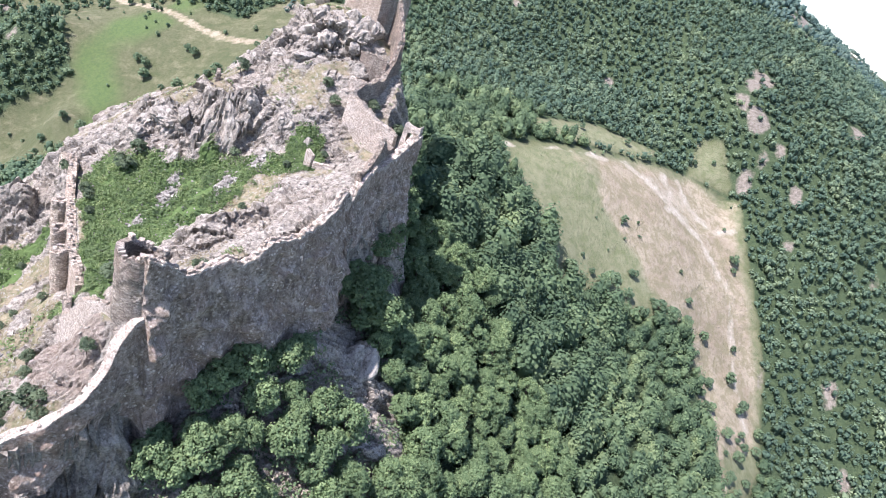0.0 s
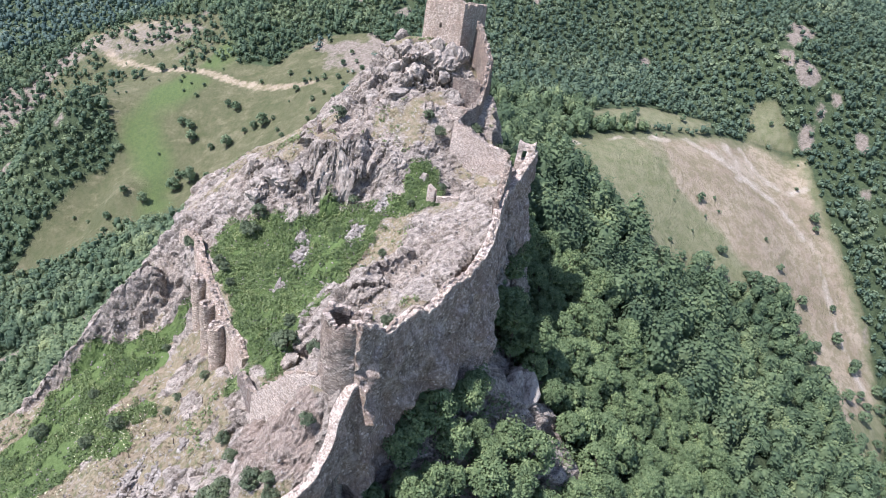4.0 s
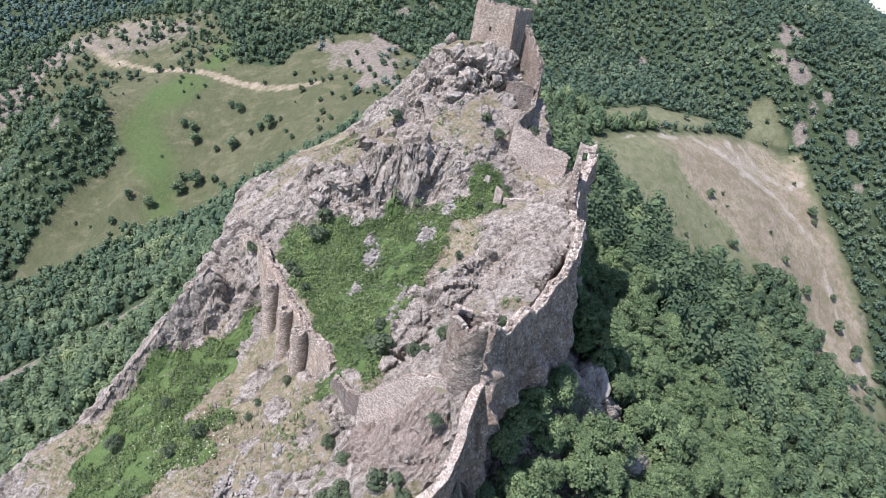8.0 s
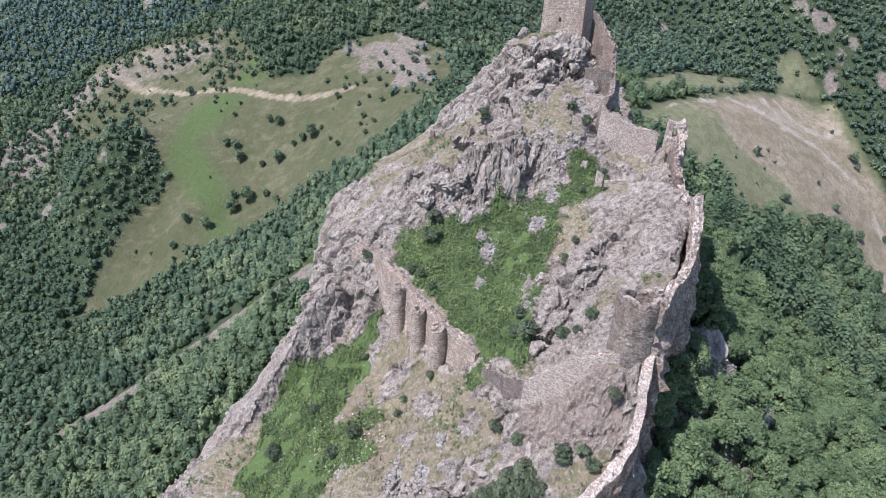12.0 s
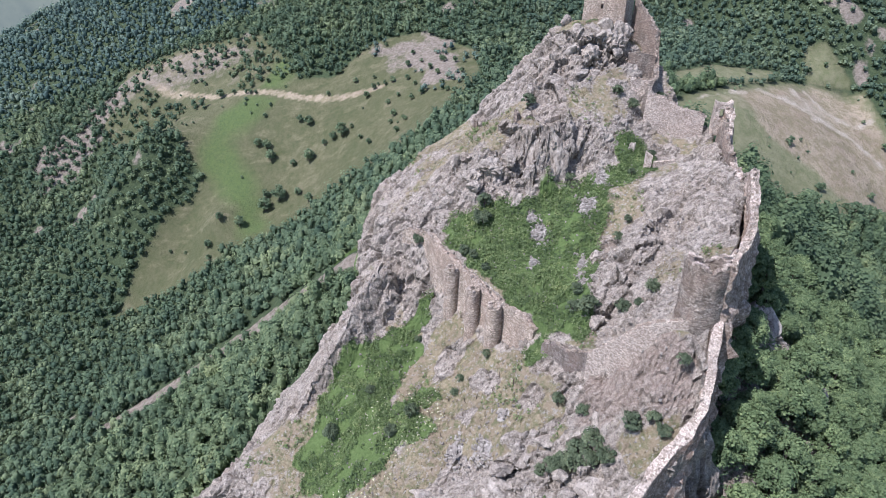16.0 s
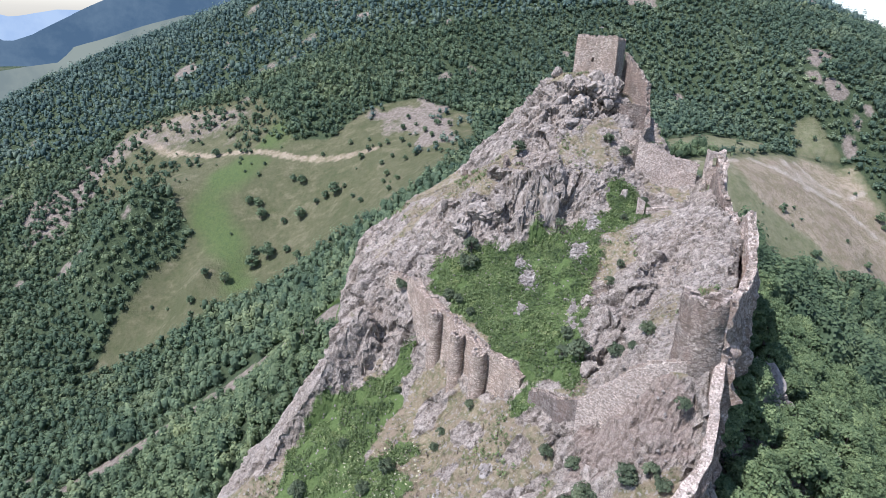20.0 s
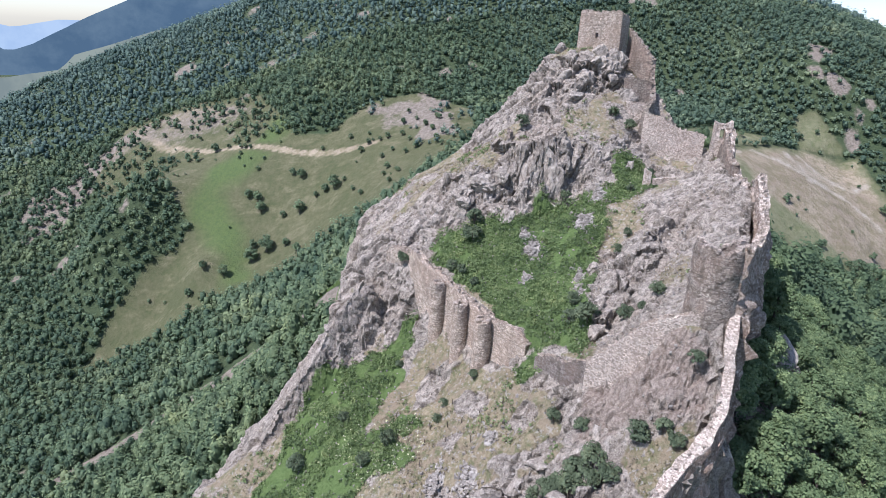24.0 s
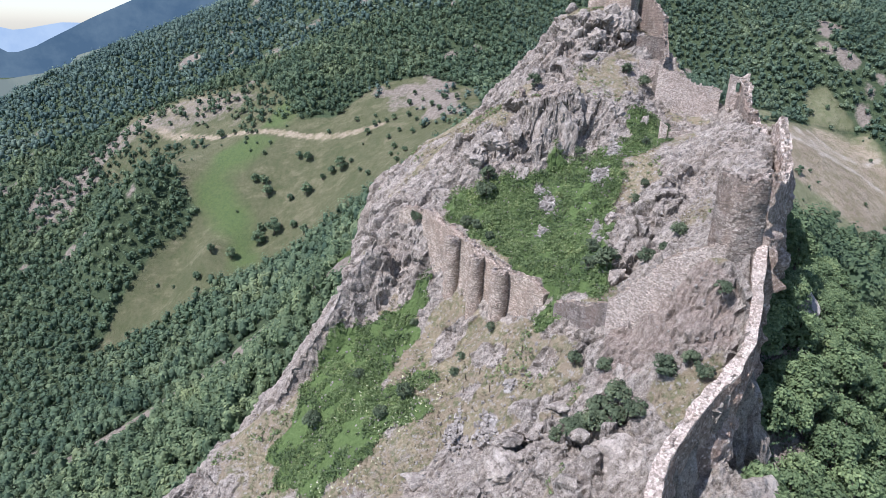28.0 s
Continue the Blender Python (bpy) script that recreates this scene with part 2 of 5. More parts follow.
class Nodes:
    """Short hand for building a node tree."""

    def __init__(self, name, rough_value=0.9):
        self.m, self.n, self.l, self.b = material(name, rough_value)
        self.co = self.n.new("ShaderNodeTexCoord").outputs["Object"]

    def link(self, a, b):
        self.l.new(a, b)

    def noise(self, scale, detail=6, rough_value=0.6, distortion=0.0, stretch=None, level=None):
        t = self.n.new("ShaderNodeTexNoise")
        t.inputs["Scale"].default_value, t.inputs["Detail"].default_value = scale, detail
        t.inputs["Roughness"].default_value, t.inputs["Distortion"].default_value = rough_value, distortion
        co = self.co
        if stretch:
            mp = self.n.new("ShaderNodeMapping")
            mp.inputs["Scale"].default_value = stretch
            mp.inputs["Rotation"].default_value = (0.3, 0.5, 0.6)
            self.link(co, mp.inputs[0])
            co = mp.outputs[0]
        elif level:
            mp = self.n.new("ShaderNodeMapping")
            mp.inputs["Scale"].default_value = level
            self.link(co, mp.inputs[0])
            co = mp.outputs[0]
        self.link(co, t.inputs["Vector"])
        return t.outputs["Fac"]

    def cells(self, scale, feature="F1", stretch=None, out="Distance"):
        t = self.n.new("ShaderNodeTexVoronoi")
        t.feature = feature
        t.inputs["Scale"].default_value = scale
        co = self.co
        if stretch:
            mp = self.n.new("ShaderNodeMapping")
            mp.inputs["Scale"].default_value = stretch
            self.link(co, mp.inputs[0])
            co = mp.outputs[0]
        self.link(co, t.inputs["Vector"])
        return t.outputs[out]

    def attr(self, name):
        a = self.n.new("ShaderNodeAttribute")
        a.attribute_name = name
        return a.outputs["Fac"]

    def ramp(self, v, *stops):
        r = self.n.new("ShaderNodeValToRGB")
        e = r.color_ramp.elements
        while len(e) < len(stops):
            e.new(0.5)
        for el, (p, c) in zip(e, stops):
            el.position = p
            el.color = (*c, 1) if isinstance(c, tuple) else (c, c, c, 1)
        self.link(v, r.inputs[0])
        return r.outputs[0]

    def mix(self, f, a, b, mode="MIX"):
        x = self.n.new("ShaderNodeMix")
        x.data_type, x.blend_type = "RGBA", mode
        for v, s in ((f, x.inputs[0]), (a, x.inputs[6]), (b, x.inputs[7])):
            if isinstance(v, (int, float)):
                s.default_value = v
            elif isinstance(v, tuple):
                s.default_value = (*v, 1)
            else:
                self.link(v, s)
        return x.outputs[2]

    def calc(self, op, a, b=0.0, c=0.0):
        x = self.n.new("ShaderNodeMath")
        x.operation = op
        for v, s in zip((a, b, c), x.inputs):
            if isinstance(v, (int, float)):
                s.default_value = v
            else:
                self.link(v, s)
        return x.outputs[0]

    def done(self, colour, *bumps):
        self.link(colour, self.b.inputs["Base Color"])
        last = None
        for height, dist in bumps:
            k = self.n.new("ShaderNodeBump")
            k.inputs["Distance"].default_value = dist
            self.link(height, k.inputs["Height"])
            if last:
                self.link(last, k.inputs["Normal"])
            last = k.outputs[0]
        if last:
            self.link(last, self.b.inputs["Normal"])
        return self.m


def edge_mask(k, value, grain, sharp=0.12):
    """A patch of ground whose border is broken up by grain."""
    s = k.calc("ADD", value, k.calc("MULTIPLY", k.calc("SUBTRACT", grain, 0.5), 0.9))
    return k.ramp(s, (0.5 - sharp, 0.0), (0.5 + sharp, 1.0))


def rock_colour(k):
    big = k.noise(0.07, 4, 0.55)
    mid = k.noise(0.42, 8, 0.74, 0.3, (0.8, 1.4, 1.0))
    fine = k.noise(1.9, 8, 0.8)
    chip = k.cells(1.3, "F1", (0.8, 1.5, 1.2), "Color")
    c = k.ramp(mid, (0.32, (0.160, 0.145, 0.130)), (0.45, (0.275, 0.254, 0.230)), (0.56, (0.355, 0.330, 0.300)), (0.70, (0.460, 0.430, 0.395)))
    c = k.mix(k.ramp(k.attr("tone"), (0.1, 0.4), (0.5, 0.0)), c, (0.139, 0.119, 0.097))
    c = k.mix(k.ramp(k.attr("tone"), (0.5, 0.0), (0.95, 0.5)), c, (0.450, 0.420, 0.385))
    c = k.mix(k.ramp(chip, (0.15, 0.45), (0.45, 0.0)), c, (0.149, 0.130, 0.108))
    c = k.mix(k.ramp(chip, (0.6, 0.0), (0.85, 0.35)), c, (0.364, 0.328, 0.284))
    c = k.mix(k.ramp(big, (0.46, 0.0), (0.64, 0.3)), c, (0.270, 0.215, 0.165))
    streak = k.noise(1.1, 7, 0.72, 0.4, (0.3, 1.7, 1.3))
    grain = k.noise(5.0, 5, 0.8)
    c = k.mix(k.ramp(streak, (0.36, 0.6), (0.48, 0.0)), c, (0.120, 0.105, 0.090))
    c = k.mix(k.ramp(streak, (0.54, 0.0), (0.66, 0.55)), c, (0.400, 0.368, 0.322))
    c = k.mix(k.ramp(k.noise(0.25, 5, 0.7, 0.3), (0.57, 0.0), (0.68, 0.3)), c, (0.270, 0.205, 0.165))
    c = k.mix(k.ramp(fine, (0.38, 0.85), (0.475, 0.0)), c, (0.072, 0.061, 0.049))
    c = k.mix(k.ramp(fine, (0.535, 0.0), (0.63, 0.75)), c, (0.520, 0.485, 0.440))
    c = k.mix(k.ramp(k.noise(0.9, 6, 0.75), (0.57, 0.0), (0.66, 0.4)), c, (0.215, 0.185, 0.120))
    c = k.mix(k.ramp(grain, (0.36, 0.75), (0.45, 0.0)), c, (0.066, 0.055, 0.045))
    c = k.mix(k.ramp(grain, (0.55, 0.0), (0.66, 0.65)), c, (0.560, 0.520, 0.470))
    c = k.mix(1.0, c, (1.03, 0.99, 0.92), "MULTIPLY")
    c = k.mix(k.calc("MULTIPLY", k.attr("joint"), 0.85), c, (0.052, 0.044, 0.037))
    return c, mid, fine


k = Nodes("crag rock and turf")
col, mid, fine = rock_colour(k)
patch = k.noise(0.7, 7, 0.75)
tuft = k.noise(2.2, 6, 0.75)
dry = k.mix(k.ramp(tuft, (0.36, 0.0), (0.60, 1.0)), (0.178, 0.148, 0.088), (0.305, 0.258, 0.168))
dry = k.mix(k.ramp(k.noise(0.22, 5, 0.65), (0.44, 0.0), (0.60, 0.6)), dry, (0.236, 0.185, 0.135))
dry = k.mix(k.ramp(k.noise(0.9, 5, 0.7), (0.47, 0.0), (0.60, 0.8)), dry, (0.118, 0.128, 0.058))
dry = k.mix(k.ramp(k.noise(1.5, 5, 0.7), (0.565, 0.0), (0.62, 0.75)), dry, (0.335, 0.312, 0.28))
green = k.mix(k.ramp(tuft, (0.3, 0.0), (0.7, 1.0)), (0.062, 0.102, 0.028), (0.130, 0.185, 0.065))
rubble = k.ramp(k.cells(2.2, "F1", None, "Color"), (0.2, (0.20, 0.182, 0.160)), (0.8, (0.43, 0.400, 0.355)))
col = k.mix(k.calc("MULTIPLY", edge_mask(k, k.attr("brown"), patch, 0.2), 0.65), col, k.ramp(k.noise(2.0, 7, 0.75), (0.36, (0.110, 0.080, 0.060)), (0.50, (0.245, 0.190, 0.150)), (0.64, (0.420, 0.350, 0.290))))
col = k.mix(edge_mask(k, k.attr("dry"), patch, 0.08), col, dry)
col = k.mix(edge_mask(k, k.attr("green"), patch), col, green)
col = k.mix(edge_mask(k, k.attr("stones"), patch), col, rubble)
CRAG_MAT = k.done(col, (mid, 0.36), (fine, 0.22), (k.noise(5.0, 5, 0.8), 0.10))

k = Nodes("hill turf and soil")
patch = k.noise(0.06, 7, 0.7)
tuft = k.noise(0.8, 6, 0.75)
turf = k.mix(k.ramp(patch, (0.35, 0.0), (0.65, 1.0)), (0.090, 0.097, 0.048), (0.136, 0.130, 0.073))
clump = k.noise(0.3, 6, 0.75)
terr = k.noise(0.16, 4, 0.6, 0.3, (0.6, 1.3, 1.0))
turf = k.mix(k.ramp(clump, (0.36, 0.75), (0.54, 0.0)), turf, (0.070, 0.084, 0.034))
turf = k.mix(k.ramp(terr, (0.52, 0.0), (0.66, 0.55)), turf, (0.21, 0.185, 0.115))
turf = k.mix(k.ramp(tuft, (0.35, 0.6), (0.58, 0.0)), turf, (0.065, 0.078, 0.030))
lush = k.mix(k.ramp(tuft, (0.35, 0.0), (0.65, 1.0)), (0.07, 0.105, 0.038), (0.10, 0.135, 0.045))
soil = k.mix(k.ramp(patch, (0.4, 0.0), (0.6, 1.0)), (0.265, 0.215, 0.152), (0.36, 0.30, 0.215))
soil = k.mix(k.ramp(clump, (0.42, 0.65), (0.56, 0.0)), soil, (0.165, 0.152, 0.078))
soil = k.mix(k.ramp(tuft, (0.5, 0.0), (0.62, 0.5)), soil, (0.195, 0.165, 0.10))
scar = k.mix(k.ramp(tuft, (0.4, 0.0), (0.6, 1.0)), (0.34, 0.29, 0.22), (0.47, 0.42, 0.34))
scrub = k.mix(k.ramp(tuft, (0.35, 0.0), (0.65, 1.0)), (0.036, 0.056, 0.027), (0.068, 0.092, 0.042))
stone = k.mix(k.ramp(tuft, (0.38, 0.0), (0.62, 1.0)), (0.138, 0.118, 0.092), (0.268, 0.230, 0.184))
pale = k.mix(k.ramp(clump, (0.40, 0.0), (0.60, 1.0)), (0.150, 0.162, 0.080), (0.222, 0.220, 0.128))
turf = k.mix(k.attr("pale"), turf, pale)
col = k.mix(edge_mask(k, k.attr("soil"), k.noise(0.12, 8, 0.75), 0.14), turf, soil)
col = k.mix(edge_mask(k, k.attr("scar"), k.noise(0.25, 7, 0.75), 0.2), col, scar)
col = k.mix(edge_mask(k, k.attr("lush"), patch, 0.3), col, lush)
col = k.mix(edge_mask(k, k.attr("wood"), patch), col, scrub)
col = k.mix(edge_mask(k, k.attr("bare"), k.noise(0.2, 6, 0.7)), col, stone)
LAND_MAT = k.done(col, (tuft, 0.5), (clump, 0.8))


def masonry(name, tone=1.0, warm=1.0, size=3.4, stain=1.0):
    """Rubble masonry: stones of their own tone, pale and rusty patches, dark joints."""
    k = Nodes(name)

    def shade(r, g, b):
        return r * tone * warm ** 0.5, g * tone, b * tone / warm

    stones = k.cells(size, "F1", (1, 1, 1.5), "Color")
    joint = k.cells(size, "DISTANCE_TO_EDGE", (1, 1, 1.5))
    big = k.noise(0.16, 5, 0.65)
    fine = k.noise(4.0, 6, 0.75)
    c = k.ramp(stones, (0.1, shade(0.21, 0.172, 0.138)), (0.5, shade(0.42, 0.352, 0.288)), (0.9, shade(0.62, 0.545, 0.46)))
    c = k.mix(k.ramp(big, (0.42, 0.0), (0.58, 0.6 * stain)), c, shade(0.38, 0.275, 0.21))
    c = k.mix(k.ramp(k.noise(0.5, 6, 0.75), (0.54, 0.0), (0.64, 0.5)), c, shade(0.60, 0.54, 0.47))
    c = k.mix(k.ramp(k.noise(0.35, 5, 0.6, 0.5, (2.2, 2.2, 0.5)), (0.40, 0.5 * stain), (0.52, 0.0)), c, shade(0.19, 0.155, 0.125))
    c = k.mix(k.ramp(fine, (0.34, 0.2 + 0.4 * stain), (0.46, 0.0)), c, (0.13, 0.105, 0.085))
    course = k.noise(1.0, 4, 0.6, 0.0, None, (0.5, 0.5, 5.5))
    c = k.mix(k.ramp(course, (0.38, 0.6 * stain), (0.47, 0.0)), c, shade(0.17, 0.140, 0.112))
    c = k.mix(k.ramp(joint, (0.0, 0.35 + 0.4 * stain), (0.07, 0.0)), c, (0.11, 0.09, 0.075))
    return k.done(c, (k.ramp(joint, (0.0, 0.0), (0.12, 1.0)), 0.14), (fine, 0.10), (course, 0.12))


WALL_MAT = masonry("old rubble masonry", 0.84, 1.02)
TAN_MAT = masonry("tan rubble masonry", 1.26, 1.04, 3.4, 0.7)
GREY_MAT = masonry("dark grey masonry", 0.66, 0.97)
PALE_MAT = masonry("pale relaid masonry", 1.42, 1.0, 4.6, 0.35)

k = Nodes("cliff of cemented rubble")
big, mid, fine = k.noise(0.12, 5, 0.65), k.noise(0.5, 6, 0.7, 0.3, (1.6, 1.6, 0.6)), k.noise(3.2, 6, 0.75)
col = k.ramp(mid, (0.32, (0.140, 0.116, 0.100)), (0.5, (0.335, 0.285, 0.245)), (0.68, (0.560, 0.490, 0.425)))
col = k.mix(k.ramp(big, (0.45, 0.0), (0.6, 0.7)), col, (0.340, 0.250, 0.195))
col = k.mix(k.ramp(fine, (0.36, 0.8), (0.48, 0.0)), col, (0.130, 0.101, 0.078))
dots = k.calc("MULTIPLY", k.ramp(k.cells(1.7), (0.22, 1.0), (0.36, 0.0)), k.ramp(k.noise(0.8, 4, 0.7), (0.46, 0.0), (0.58, 0.8)))
col = k.mix(dots, col, (0.700, 0.660, 0.600))
col = k.mix(k.ramp(k.cells(2.6, "F1", None, "Color"), (0.15, 0.6), (0.4, 0.0)), col, (0.156, 0.120, 0.092))
col = k.mix(k.ramp(k.noise(0.28, 6, 0.72), (0.56, 0.0), (0.63, 0.6)), col, (0.560, 0.510, 0.450))
flecks = k.noise(2.3, 7, 0.8)
col = k.mix(k.ramp(flecks, (0.54, 0.0), (0.64, 0.75)), col, (0.66, 0.61, 0.55))
col = k.mix(k.ramp(flecks, (0.36, 0.8), (0.46, 0.0)), col, (0.105, 0.085, 0.070))
col = k.mix(1.0, col, (1.30, 1.22, 1.14), "MULTIPLY")
CLIFF_MAT = k.done(col, (mid, 0.7), (fine, 0.3), (flecks, 0.3))


def leaf(name, dark, light, scale=0.25):
    k = Nodes(name, 0.75)
    r = k.n.new("ShaderNodeObjectInfo").outputs["Random"]
    g = k.n.new("ShaderNodeNewGeometry").outputs["Random Per Island"]
    c = k.mix(g, dark, light)
    c = k.mix(k.calc("MULTIPLY", r, 0.55), c, tuple(a * b for a, b in zip(dark, (0.75, 0.8, 0.9))))
    n = k.noise(scale, 4, 0.65)
    c = k.mix(k.ramp(n, (0.52, 0.0), (0.68, 0.6)), c, tuple(a * b for a, b in zip(light, (1.35, 1.2, 1.1))))
    c = k.mix(k.ramp(n, (0.34, 0.65), (0.48, 0.0)), c, tuple(a * 0.62 for a in dark))
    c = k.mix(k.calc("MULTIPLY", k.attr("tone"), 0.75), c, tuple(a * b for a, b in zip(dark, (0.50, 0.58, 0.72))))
    m = k.done(c)
    thin, blend = k.n.new("ShaderNodeBsdfTranslucent"), k.n.new("ShaderNodeMixShader")
    blend.inputs[0].default_value = 0.28
    k.link(c, thin.inputs[0])
    k.link(k.b.outputs[0], blend.inputs[1])
    k.link(thin.outputs[0], blend.inputs[2])
    k.link(blend.outputs[0], k.n["Material Output"].inputs[0])
    return m


LEAF_MAT = leaf("broad leaves", (0.106, 0.160, 0.072), (0.275, 0.356, 0.162))
EAST_LEAF_MAT = leaf("sunlit hazy far woodland leaves", (0.090, 0.138, 0.066), (0.242, 0.316, 0.150), 0.1)
VALLEY_LEAF_MAT = leaf("valley hazy far woodland leaves", (0.104, 0.156, 0.078), (0.272, 0.340, 0.168), 0.07)
# Paler and bluer than the near leaves: distance haze put into the colour.
HAZY_LEAF_MAT = leaf("hazy far woodland leaves", (0.096, 0.154, 0.118), (0.236, 0.318, 0.228), 0.03)
HILL_LEAF_MAT = leaf("hillside leaves", (0.100, 0.154, 0.092), (0.270, 0.348, 0.196), 0.05)
WOOD_LEAF_MAT = leaf("near hazy far woodland leaves", (0.094, 0.148, 0.080), (0.248, 0.318, 0.166), 0.05)
WEED_MAT = leaf("nettles and docks", (0.092, 0.136, 0.050), (0.250, 0.318, 0.138), 0.5)
BUSH_MAT = leaf("dull bush leaves", (0.082, 0.112, 0.062), (0.195, 0.238, 0.135), 0.6)
STRAW_MAT = leaf("dry grass", (0.165, 0.138, 0.082), (0.300, 0.258, 0.172), 0.5)
k = Nodes("bark")
BARK_MAT = k.done(k.ramp(k.noise(5, 6, 0.7, 0, (3, 3, 0.6)), (0.3, (0.06, 0.048, 0.038)), (0.7, (0.16, 0.13, 0.10))), (k.noise(6, 4), 0.03))

# ---- building helpers ----
def mesh_of(name, verts, faces, mat, smooth=False):
    """A mesh from numpy arrays: vertices (n, 3) and faces (m, 3 or 4)."""
    verts, faces = np.asarray(verts, np.float32), np.asarray(faces, np.int32)
    me = bpy.data.meshes.new(name)
    n, w = faces.shape
    me.vertices.add(len(verts))
    me.vertices.foreach_set("co", verts.ravel())
    me.loops.add(n * w)
    me.loops.foreach_set("vertex_index", faces.ravel())
    me.polygons.add(n)
    me.polygons.foreach_set("loop_start", np.arange(0, n * w, w, dtype=np.int32))
    me.polygons.foreach_set("use_smooth", np.broadcast_to(smooth, n).copy())
    me.update(calc_edges=True)
    me.validate()
    if mat:
        me.materials.append(mat)
    return me


def put_attr(me, name, values):
    a = me.attributes.new(name, "FLOAT", "POINT")
    a.data.foreach_set("value", np.asarray(values, np.float32).ravel())


def part(name, data, parent, label="", m=None):
    """Links a mesh (or a bmesh) as one object under a thing."""
    if isinstance(data, bmesh.types.BMesh):
        me = bpy.data.meshes.new(name)
        data.to_mesh(me)
        data.free()
        data = me
    ob = new(name, data)
    ob.parent = parent
    if m is not None:
        ob.matrix_local = m
    return tagged(ob, label)


def grid_faces(nx, ny):
    i = np.arange((nx - 1) * (ny - 1))
    a = (i // (nx - 1)) * nx + i % (nx - 1)
    return np.stack([a, a + 1, a + nx + 1, a + nx], 1)


def creased(x, y, z, size, seed):
    """Rounded lumps with creases between them, 0 to 1."""
    return np.abs(ripple(x + 0.45 * z, y - 0.6 * z, size, seed)) * 0.6 + np.abs(ripple(x - 0.7 * z, y + 0.3 * z, size * 0.43, seed + 1)) * 0.4


def blocks(x, y, size, seed):
    """Jointed rock: tilted blocks with random heights (about -1 to 1), and the distance to the nearest joint."""
    x, y = x / size, y / size
    ix, iy = np.floor(x), np.floor(y)
    near, second = np.full(x.shape, 9.0), np.full(x.shape, 9.0)
    level = np.zeros(x.shape)
    for ox in (-1, 0, 1):
        for oy in (-1, 0, 1):
            cx, cy = ix + ox, iy + oy
            sx, sy = cx + 0.1 + 0.8 * lattice(cx, cy, seed), cy + 0.1 + 0.8 * lattice(cx, cy, seed + 1)
            d = np.hypot(x - sx, y - sy)
            tilt = (x - sx) * (lattice(cx, cy, seed + 2) - 0.5) * 2.2 + (y - sy) * (lattice(cx, cy, seed + 3) - 0.5) * 2.2
            h = 2 * lattice(cx, cy, seed + 4) - 1 + tilt - 0.5 * d * d
            second = np.where(d < near, near, np.minimum(second, d))
            level = np.where(d < near, h, level)
            near = np.minimum(near, d)
    return level, (second - near) * size


def jointed(x, y, z, size, seed, warp=0.25):
    """Blocks on a slope: drawn out along the dip of the beds, their joints bent."""
    u, v = x + 0.40 * z, y + 0.70 * z
    u, v = u + rough(x, y + z, size, 2, seed + 9) * size * warp, v + rough(x + 70, y - z, size, 2, seed + 8) * size * warp
    a, b = 0.82 * u + 0.57 * v, (-0.57 * u + 0.82 * v) * 1.7
    return blocks(a, b, size, seed)

# ---- the ground to the horizon ----
def spread(lo, hi, step, far_lo, far_hi, grow=1.12):
    v = list(np.arange(lo, hi + step, step))
    s = step
    while v[-1] < far_hi:
        s *= grow
        v.append(v[-1] + s)
    s = step
    while v[0] > far_lo:
        s *= grow
        v.insert(0, v[0] - s)
    return np.array(v)


def along(line, x, y):
    """Distance to an open line."""
    best = np.full(np.shape(x), 1e9)
    for (ax, ay), (bx, by) in zip(line, line[1:]):
        t = np.clip(((x - ax) * (bx - ax) + (y - ay) * (by - ay)) / ((bx - ax) ** 2 + (by - ay) ** 2), 0, 1)
        best = np.minimum(best, np.hypot(x - ax - t * (bx - ax), y - ay - t * (by - ay)))
    return best


MEADOW_EDGE = [(-170, 200), (-152, 203), (-134, 199), (-118, 204), (-96, 207), (-78, 203), (-60, 196), (-46, 196), (-36, 212), (-26, 224), (-24, 246),
               (-45, 272), (-66, 274), (-84, 262), (-101, 268), (-107, 280), (-125, 314), (-167, 330), (-198, 334), (-205, 306), (-193, 285), (-158, 260), (-138, 238),
               (-142, 231), (-153, 226), (-164, 214)]
ROCKY_WEST = [(-195, 331), (-223, 314), (-240, 292), (-224, 270), (-206, 276), (-201, 300)]
SCAR = [(-66, 272), (-45, 272), (-25, 245), (-30, 222), (-43, 226), (-58, 249)]
FIELD_EDGE = [(27, 175), (70, 203), (110, 222), (132, 219), (133, 199), (138, 182), (144, 165), (141, 140), (122, 113), (117, 136), (113, 155), (106, 162),
              (87, 157), (74, 154), (60, 147), (51, 141), (49, 149), (40, 163)]
STRIPS = ([(42, 206), (68, 221), (94, 224), (87, 215), (59, 202), (42, 195)], [(114, 236), (122, 236), (127, 224), (110, 224)])
TRACK = [(-192, 321), (-168, 297), (-139, 281), (-118, 270), (-98, 259), (-80, 251), (-62, 246)]
FIELD_TRACK = [(112, 160), (117, 148), (121, 135), (122, 118)]
FIELD_SCARS = ([(78, 204), (96, 200), (112, 196), (126, 184)], [(96, 212), (99, 204), (97, 196)], [(104, 214), (108, 206), (120, 203), (130, 208)], [(126, 186), (130, 168), (136, 150)], [(30, 176), (48, 187), (70, 199)])
STREAM = [(-62, 115), (-69, 119.5), (-75, 123), (-80, 131), (-87, 139), (-96, 143.5), (-105, 144.4), (-115, 143.5), (-125, 141.5), (-150, 136)]
LUSH = [(-109, 276), (-122, 262), (-131, 256), (-135, 247), (-121, 226), (-115, 212)]
